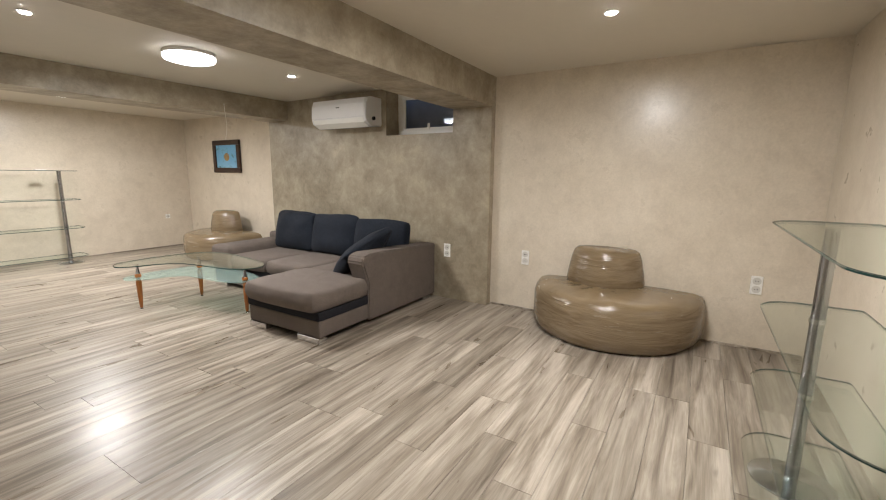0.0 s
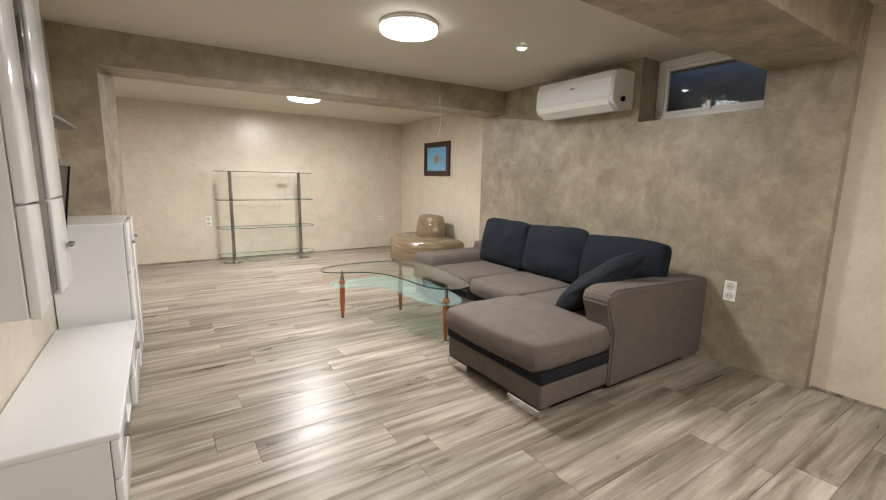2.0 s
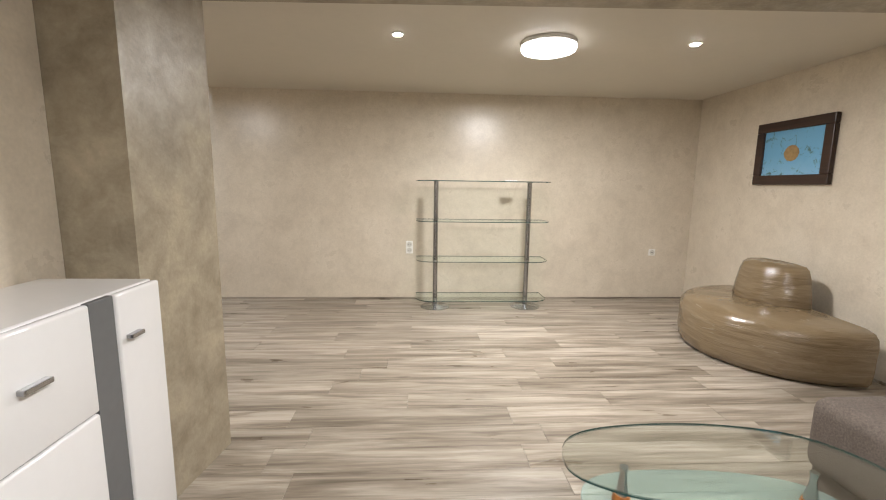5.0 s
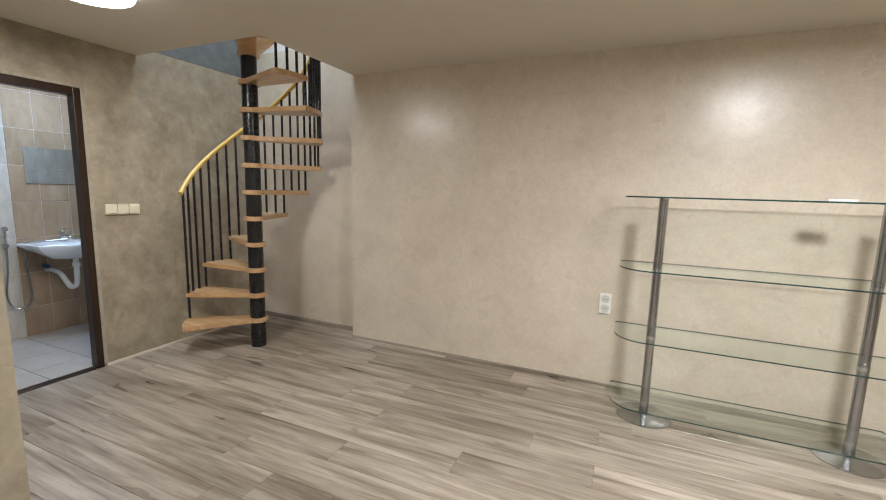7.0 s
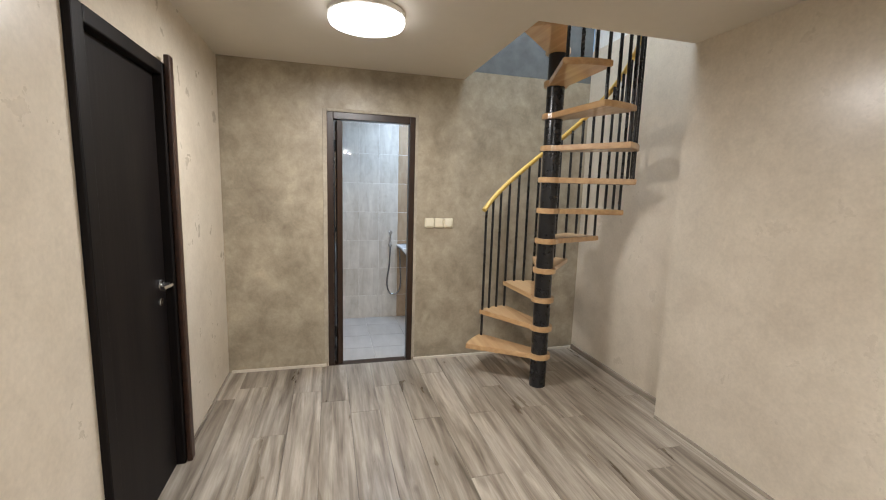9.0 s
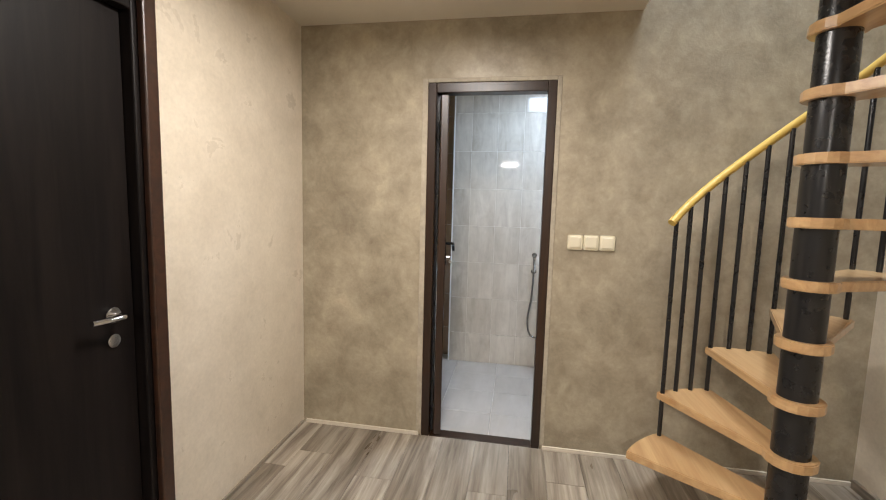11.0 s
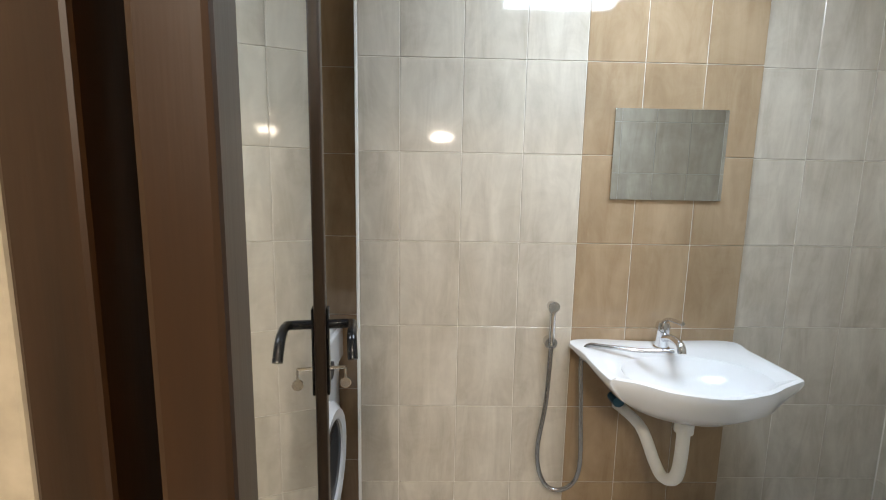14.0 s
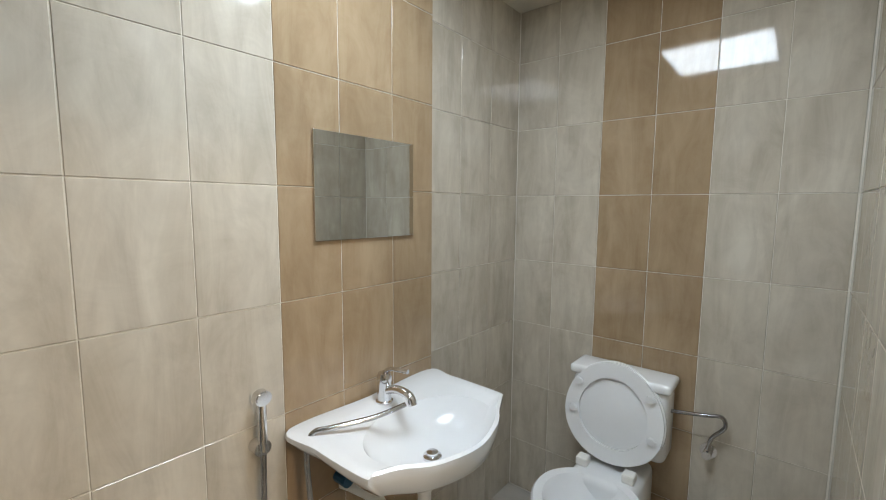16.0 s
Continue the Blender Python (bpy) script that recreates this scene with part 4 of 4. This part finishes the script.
for k in range(1, 13):
    a = 241 - STEP * (k - 1)
    z = 0.003 + RISE * k
    wid = 30 if k < 12 else 75
    left = [polar(R, a - wid * i / 6)[:2] for i in range(7)]
    hub = [polar(0.086, a - wid - 38 - (284 - wid) * i / 12)[:2] for i in range(13)]
    t = part("tread", slab(left + hub, z, z + 0.038, 0.004), tread_wood, stairs, "oak wedge tread")
for i in range(36):
    th = 213.5 - i * STEP / 3
    k = int((241 - th) / STEP) + 1
    if k > 12:
        break
    zb = 0.003 + RISE * min(k, 12) + (0.038 if i % 3 else -RISE + 0.038)
    zt = 1.335 + RISE * (213.5 - th) / STEP
    x, y, _ = polar(R - 0.022, th)
    part("baluster", cyl(x, y, max(zb, 0.26), zt - 0.005, 0.0105, n=10), black_paint, stairs, smooth=True)
part("handrail", tube([polar(R - 0.015, 216 - i * 6, 1.325 + RISE * (216 - 213.5 + (i * 6 - 2.5)) / STEP) for i in range(50)], 0.019, 12, raw=True), rail_yellow, stairs, "yellow plastic handrail", smooth=True)


# ---------- bathroom things ----------
mir = root("bathroom_mirror", (-3.50, 7.945, 1.38), "small frameless rectangular mirror on brown tiles", "mirror")
part("glass", box(-3.502, -3.496, 7.743, 8.146, 1.374, 1.691, 0.001), mirror_mat, mir)
part("backing", box(-3.5048, -3.5022, 7.745, 8.144, 1.376, 1.689), dark_grey, mir)

PLACE = Matrix.Translation((-3.505, 7.737, 0)) @ Matrix.Diagonal((1.06, 1.09, 1.0, 1)) @ Matrix.Translation((3.44, -7.446, 0))
sink = root("washbasin", (-3.2, 7.63, 0.85), "white ceramic washbasin with a chrome tap", "washbasin")
rim = smooth_path([(-3.438, 7.36, 0), (-3.43, 7.62, 0), (-3.438, 7.90, 0), (-3.34, 7.912, 0), (-3.20, 7.910, 0), (-3.125, 7.905, 0), (-3.108, 7.885, 0), (-3.075, 7.82, 0), (-3.03, 7.74, 0), (-3.0, 7.62, 0), (-3.03, 7.50, 0), (-3.085, 7.43, 0), (-3.112, 7.375, 0), (-3.13, 7.356, 0), (-3.3, 7.352, 0)], 6, True)
cen = Vector((-3.20, 7.63, 0))
ang = lambda v: math.atan2(v.y - cen.y, v.x - cen.x)
bm = bmesh.new()
rings = []
N = len(rim)


def ray_in(v, k):
    a = ang(v)
    return Vector((cen.x + 0.03 + 0.15 * k * math.cos(a), cen.y + 0.205 * k * math.sin(a), 0))


def ring(f):
    rings.append([bm.verts.new(f(v)) for v in rim])


ring(lambda v: Vector((cen.x - 0.06 + (ray_in(v, 0.35).x - cen.x), ray_in(v, 0.35).y, 0.70)))
ring(lambda v: (v * 0.08 + ray_in(v, 0.78) * 0.92) + Vector((-0.03, 0, 0.722)))
ring(lambda v: (v * 0.42 + ray_in(v, 1.0) * 0.58) + Vector((-0.005, 0, 0.775)))
ring(lambda v: v * 0.88 + ray_in(v, 1.0) * 0.12 + Vector((0, 0, 0.818)))
ring(lambda v: v + Vector((0, 0, 0.835)))
ring(lambda v: v * 0.995 + cen * 0.005 + Vector((0, 0, 0.848)))
ring(lambda v: v * 0.95 + cen * 0.05 + Vector((0, 0, 0.853)))
ring(lambda v: v * 0.35 + ray_in(v, 1.08) * 0.65 + Vector((0, 0, 0.849)))
ring(lambda v: ray_in(v, 1.0) + Vector((0, 0, 0.838)))
ring(lambda v: ray_in(v, 0.88) + Vector((0, 0, 0.795)))
ring(lambda v: ray_in(v, 0.6) + Vector((0, 0, 0.752)))
ring(lambda v: ray_in(v, 0.14) + Vector((0, 0, 0.738)))
for a, b in zip(rings, rings[1:]):
    for i in range(N):
        bm.faces.new((a[i], a[(i + 1) % N], b[(i + 1) % N], b[i]))
bm.faces.new(rings[0])
bm.faces.new(rings[-1])
part("basin", bm, ceramic, sink, smooth=True)
part("drain", lathe([(0.026, 0.739), (0.026, 0.747), (0.016, 0.75), (0.016, 0.758), (0.0, 0.76)], 20, Matrix.Translation((-3.17, 7.63, 0))), chrome, sink, smooth=True)
bm = cyl(0, 0, 0, 0.006, 0.012, n=16)
bmesh.ops.transform(bm, matrix=pose(-3.318, 7.63, 0.81, 0, 65, 0), verts=bm.verts)
part("overflow", bm, steel, sink)
tap = part("tap", lathe([(0.026, 0.848), (0.026, 0.853), (0.021, 0.857), (0.021, 0.91), (0.023, 0.93), (0.018, 0.945), (0.0, 0.948)], 24, Matrix.Translation((-3.365, 7.63, 0))), chrome, sink, "chrome mixer tap", smooth=True)
part("spout", tube([(-3.36, 7.63, 0.885), (-3.31, 7.63, 0.905), (-3.26, 7.63, 0.90), (-3.245, 7.63, 0.875)], 0.013, 12), chrome, tap, smooth=True)
part("lever", tube([(-3.365, 7.63, 0.945), (-3.34, 7.635, 0.962), (-3.28, 7.645, 0.965)], 0.007, 10), chrome, tap, smooth=True)
trap = part("trap", tube([(-3.2, 7.63, 0.70), (-3.2, 7.63, 0.55), (-3.21, 7.625, 0.46), (-3.25, 7.61, 0.43), (-3.29, 7.60, 0.46), (-3.33, 7.57, 0.56), (-3.40, 7.54, 0.59), (-3.44, 7.53, 0.59)], 0.019, 14), white_plastic, sink, "white corrugated drain pipe", smooth=True)
part("nut", cyl(-3.2, 7.63, 0.63, 0.665, 0.027, n=12), white_plastic, trap)
bm = cyl(0, 0, 0, 0.05, 0.02, n=10)
bmesh.ops.transform(bm, matrix=pose(-3.44, 7.515, 0.625, 0, 90, 0), verts=bm.verts)
part("stop_valve", bm, blue_plastic, sink, "blue stop valve")

sho = root("hand_shower", (-3.43, 7.277, 0.95), "chrome bidet shower hose on a wall holder", "hand shower")
part("holder", tube([(-3.438, 7.277, 0.845), (-3.405, 7.277, 0.845)], 0.021, 16), chrome, sho, smooth=True)
part("spray_head", tube([(-3.405, 7.277, 0.84), (-3.405, 7.277, 0.95), (-3.41, 7.277, 0.99)], 0.011, 12), chrome, sho, smooth=True)
bm = cyl(0, 0, -0.012, 0.014, 0.020, n=20, bevel=0.003)
bmesh.ops.transform(bm, matrix=pose(-3.404, 7.277, 0.985, 0, 90, 0), verts=bm.verts)
part("rose", bm, chrome, sho, smooth=True)
part("hose", tube([(-3.405, 7.277, 0.83), (-3.40, 7.268, 0.62), (-3.395, 7.245, 0.42), (-3.38, 7.27, 0.305), (-3.36, 7.33, 0.295), (-3.35, 7.378, 0.38), (-3.36, 7.375, 0.62), (-3.365, 7.368, 0.80), (-3.36, 7.385, 0.855), (-3.33, 7.42, 0.866), (-3.28, 7.52, 0.872), (-3.255, 7.61, 0.882)], 0.0075, 10), steel, sho, "ribbed steel hose", smooth=True)

PLACE = Matrix.Translation((-2.962, 8.93, 0)) @ Matrix.Diagonal((1.07, 0.93, 0.962, 1)) @ Matrix.Translation((3.015, -8.535, 0))
toi = root("toilet", (-3.01, 8.25, 0), "white ceramic toilet with its lid raised", "toilet")
part("cistern", box(-3.185, -2.835, 8.365, 8.52, 0.50, 0.80, 0.03, 4), ceramic, toi, smooth=True)
part("cistern_lid", box(-3.195, -2.825, 8.355, 8.525, 0.80, 0.84, 0.014, 3), ceramic, toi, smooth=True)
bm = bmesh.new()
prof = [(0.55, 0.0), (0.52, 0.05), (0.48, 0.18), (0.62, 0.28), (0.88, 0.37), (0.98, 0.41), (1.0, 0.43), (0.96, 0.44), (0.80, 0.438), (0.74, 0.42), (0.62, 0.34), (0.35, 0.24), (0.1, 0.22)]
rings = [[bm.verts.new((-3.01 + 0.185 * k * math.cos(2 * math.pi * i / 40), 8.07 + (0.24 if math.sin(2 * math.pi * i / 40) < 0 else 0.20) * k * math.sin(2 * math.pi * i / 40), z)) for i in range(40)] for k, z in prof]
for a, b in zip(rings, rings[1:]):
    for i in range(40):
        bm.faces.new((a[i], a[(i + 1) % 40], b[(i + 1) % 40], b[i]))
bm.faces.new(rings[0])
bm.faces.new(rings[-1])
part("bowl", bm, ceramic, toi, smooth=True)
part("rear_block", box(-3.13, -2.89, 8.2, 8.50, 0.0, 0.44, 0.03, 3), ceramic, toi, smooth=True)


def oval(rx, rz, y0, y1, cz, inner=None):
    bm = bmesh.new()
    prof = [(1.0, y0), (1.0, y1)] if inner is None else [(1.0, y0), (1.0, y1), (inner, y1), (inner, y0), (1.0, y0)]
    if inner is None:
        prof = [(0.97, y0), (1.0, y0 + 0.004), (1.0, y1 - 0.004), (0.97, y1)]
    else:
        prof = [(1.0, y0), (1.0, y1), ((1 + inner) / 2, y1 + 0.004 * (1 if y1 > y0 else -1)), (inner, y1), (inner, y0)]
    rs = [[bm.verts.new((-3.015 + rx * k * math.cos(2 * math.pi * i / 48) * (1 - 0.08 * math.sin(2 * math.pi * i / 48)), y, cz + rz * k * math.sin(2 * math.pi * i / 48))) for i in range(48)] for k, y in prof]
    for a, b in zip(rs, rs[1:]):
        for i in range(48):
            bm.faces.new((a[i], a[(i + 1) % 48], b[(i + 1) % 48], b[i]))
    if inner is None:
        bm.faces.new(rs[0])
        bm.faces.new(rs[-1])
    else:
        for i in range(48):
            bm.faces.new((rs[-1][i], rs[-1][(i + 1) % 48], rs[0][(i + 1) % 48], rs[0][i]))
    bmesh.ops.transform(bm, matrix=Matrix.Translation((0, 8.30, 0.46)) @ Matrix.Rotation(radians(-7), 4, "X") @ Matrix.Translation((0, -8.30, -0.46)), verts=bm.verts)
    return bm


part("lid", oval(0.185, 0.215, 8.315, 8.335, 0.68), ceramic, toi, smooth=True)
seat = part("seat_ring", oval(0.18, 0.21, 8.30, 8.313, 0.68, 0.70), ceramic, toi, smooth=True)
for dx, dz in ((-0.13, 0.10), (0.13, 0.10), (-0.145, -0.02), (0.145, -0.06)):
    bm = cyl(0, 0, 0, 0.012, 0.016, n=16, bevel=0.003)
    bmesh.ops.transform(bm, matrix=pose(-3.015 + dx, 8.297 + 0.12 * (dz + 0.22), 0.68 + dz, 90), verts=bm.verts)
    part("bumper", bm, ceramic, seat, smooth=True)
for dx in (-0.085, 0.085):
    part("hinge", box(-3.015 + dx - 0.022, -3.015 + dx + 0.022, 8.255, 8.31, 0.437, 0.475, 0.007), white_plastic, toi)
PLACE = Matrix.Translation((0.14, 0.40, -0.058))
pipe = root("water_inlet", (-2.79, 8.53, 0.59), "bent chrome water inlet pipe with a wall valve", "water pipe")
part("pipe", tube([(-2.91, 8.44, 0.745), (-2.85, 8.44, 0.755), (-2.79, 8.44, 0.765), (-2.745, 8.46, 0.765), (-2.735, 8.48, 0.72), (-2.775, 8.49, 0.66), (-2.785, 8.49, 0.61)], 0.0075, 10), steel, pipe, smooth=True)
part("valve", tube([(-2.787, 8.527, 0.59), (-2.787, 8.475, 0.59)], 0.016, 14), chrome, pipe, smooth=True)
part("rosette", tube([(-2.787, 8.529, 0.59), (-2.787, 8.522, 0.59)], 0.03, 20), chrome, pipe, smooth=True)

PLACE = Matrix.Translation((-0.035, 0.25, 0)) @ Matrix.Diagonal((1, 1, 1.01, 1))
wm = root("washing_machine", (-3.3, 6.2, 0), "white front-loading washing machine in a niche", "washing machine")
part("body", box(-3.60, -3.02, 5.92, 6.49, 0.02, 0.85, 0.02, 3), white_gloss, wm, smooth=True)
part("control_panel", box(-3.595, -3.025, 6.488, 6.506, 0.72, 0.845, 0.006), white_gloss, wm)
part("dial", tube([(-3.31, 6.50, 0.78), (-3.31, 6.53, 0.78)], 0.03, 20), machine_dark, wm, smooth=True)
bm = lathe([(0.215, 0.0), (0.215, 0.02), (0.19, 0.045), (0.155, 0.04), (0.155, 0.0)], 40)
bmesh.ops.transform(bm, matrix=pose(-3.31, 6.488, 0.43, -90), verts=bm.verts)
d = part("door", bm, white_gloss, wm, smooth=True)
bm = lathe([(0.154, 0.0), (0.154, 0.03), (0.10, 0.018), (0.0, 0.012)], 36)
bmesh.ops.transform(bm, matrix=pose(-3.31, 6.489, 0.43, -90), verts=bm.verts)
part("porthole", bm, machine_dark, d, "dark glass porthole", smooth=True)
for x, y in ((-3.55, 5.97), (-3.07, 5.97), (-3.55, 6.44), (-3.07, 6.44)):
    part("foot", cyl(x, y, 0, 0.022, 0.02, n=12), black_paint, wm)


PLACE = Matrix.Identity(4)


# ---------- tiles and planks ----------
pieces = {}


def piece_mesh(key, sx, sy, sz, axis, mat):
    """A low plate with its visible rim drawn in a little, centred on its back face; axis: the way it faces."""
    key = (round(sx, 3), round(sy, 3), round(sz, 3), axis, mat.name)
    if key not in pieces:
        s = {"x": (0, 1, 2), "y": (1, 0, 2), "z": (2, 0, 1)}[axis[-1]]
        size = (sx, sy, sz)
        sign = -1 if axis[0] == "-" else 1
        th, u, w = size[s[0]], size[s[1]] / 2, size[s[2]] / 2
        e = 0.0012
        verts = []
        for h, d in ((0, 0), (th - e, 0), (th, e)):
            for a, b in ((-1, -1), (1, -1), (1, 1), (-1, 1)):
                v = [0, 0, 0]
                v[s[0]], v[s[1]], v[s[2]] = sign * h, a * (u - d), b * (w - d)
                verts.append(v)
        faces = [(8, 9, 10, 11)] + [(k + i, k + (i + 1) % 4, k + 4 + (i + 1) % 4, k + 4 + i) for k in (0, 4) for i in range(4)]
        me = bpy.data.meshes.new("piece")
        me.from_pydata(verts, [], faces)
        b = bmesh.new()
        b.from_mesh(me)
        bmesh.ops.recalc_face_normals(b, faces=b.faces)
        top = [f for f in b.faces if abs(f.normal[s[0]]) > 0.95]
        if top and top[0].normal[s[0]] * sign < 0:
            bmesh.ops.reverse_faces(b, faces=b.faces)
        b.to_mesh(me)
        b.free()
        me.materials.append(mat)
        pieces[key] = me
    return pieces[key]


def piece(name, parent, at, sx, sy, sz, axis, mat):
    ob = new(name, piece_mesh(name, sx, sy, sz, axis, mat))
    ob.location = at
    ob.parent = parent
    return ob


ROWS = [0.0] + [-0.055 + 0.3167 * k for k in range(1, 8)] + [BH]
GAP, TH = 0.0025, 0.0025


def wall_tiles(parent, axis, at, cols, mats):
    for (a, b), m in zip(zip(cols, cols[1:]), mats):
        for z0, z1 in zip(ROWS, ROWS[1:]):
            w, h = b - a - GAP, z1 - z0 - GAP
            if axis[-1] == "x":
                piece("tile", parent, (at, (a + b) / 2, (z0 + z1) / 2), TH, w, h, axis, m)
            else:
                piece("tile", parent, ((a + b) / 2, at, (z0 + z1) / 2), w, TH, h, axis, m)


LT, BR = tile_light, tile_brown
wall_tiles(wall_bath_west, "x", BW, [6.846, 6.990, 7.209, 7.426, 7.636, 7.840, 8.055, 8.257], [LT] * 4 + [BR] * 3)
wall_tiles(wall_bath_recess, "x", BR_, [8.259, 8.47, 8.69, 8.93], [LT] * 3)
wall_tiles(wall_bath_niche, "x", BQ, [5.905, 6.0, 6.21, 6.42, 6.63, 6.84], [BR] * 5)
wall_tiles(wall_bath_north, "-y", BN, [-3.533, -3.330, -3.122, -2.908, -2.705, -2.500, -2.30], [LT] * 2 + [BR] * 2 + [LT] * 2)
wall_tiles(wall_bath_south, "y", 5.90, [-3.64, -3.45, -3.23, -3.01, -2.79, -2.57, -2.35], [LT] * 6)
wall_tiles(wall_bath_east, "-x", -2.2935, [7.625, 7.84, 8.06, 8.28, 8.50, 8.72, 8.95], [LT] * 6)
xs = [-3.64, -3.245, -2.91, -2.575, -2.30]
ys = [5.9, 6.25, 6.59, 6.93, 7.277, 7.62, 7.96, 8.30, 8.64, 8.93]
for x0, x1 in zip(xs, xs[1:]):
    for y0, y1 in zip(ys, ys[1:]):
        piece("tile", bath_floor, ((x0 + x1) / 2, (y0 + y1) / 2, -0.008), x1 - x0 - 0.004, y1 - y0 - 0.004, 0.008, "z", tile_floor)
piece("threshold", bath_floor, (-2.26, 7.2265, -0.01), 0.08, 0.60, 0.012, "z", dark_wood)

rng = random.Random(7)
PW, PL = 0.192, 1.285
y = -0.47
row = 0
while y < 9.16:
    x, x_end = (-1.2 if y < 2.3 else 0.0, 4.22) if y < 5.7 else (-2.22, 4.70)
    first = rng.choice((0.30, 0.45, 0.62, 0.80, 0.97, 1.15))
    ln = first
    while x < x_end - 0.01:
        ln = min(ln, x_end - x)
        if ln < 0.12:
            ln = 0.12
        piece("plank", floor, (x + ln / 2, y + PW / 2, -0.012), ln - 0.0012, PW - 0.0012, 0.012, "z", plank_mat)
        x += ln
        ln = PL
    y += PW
    row += 1
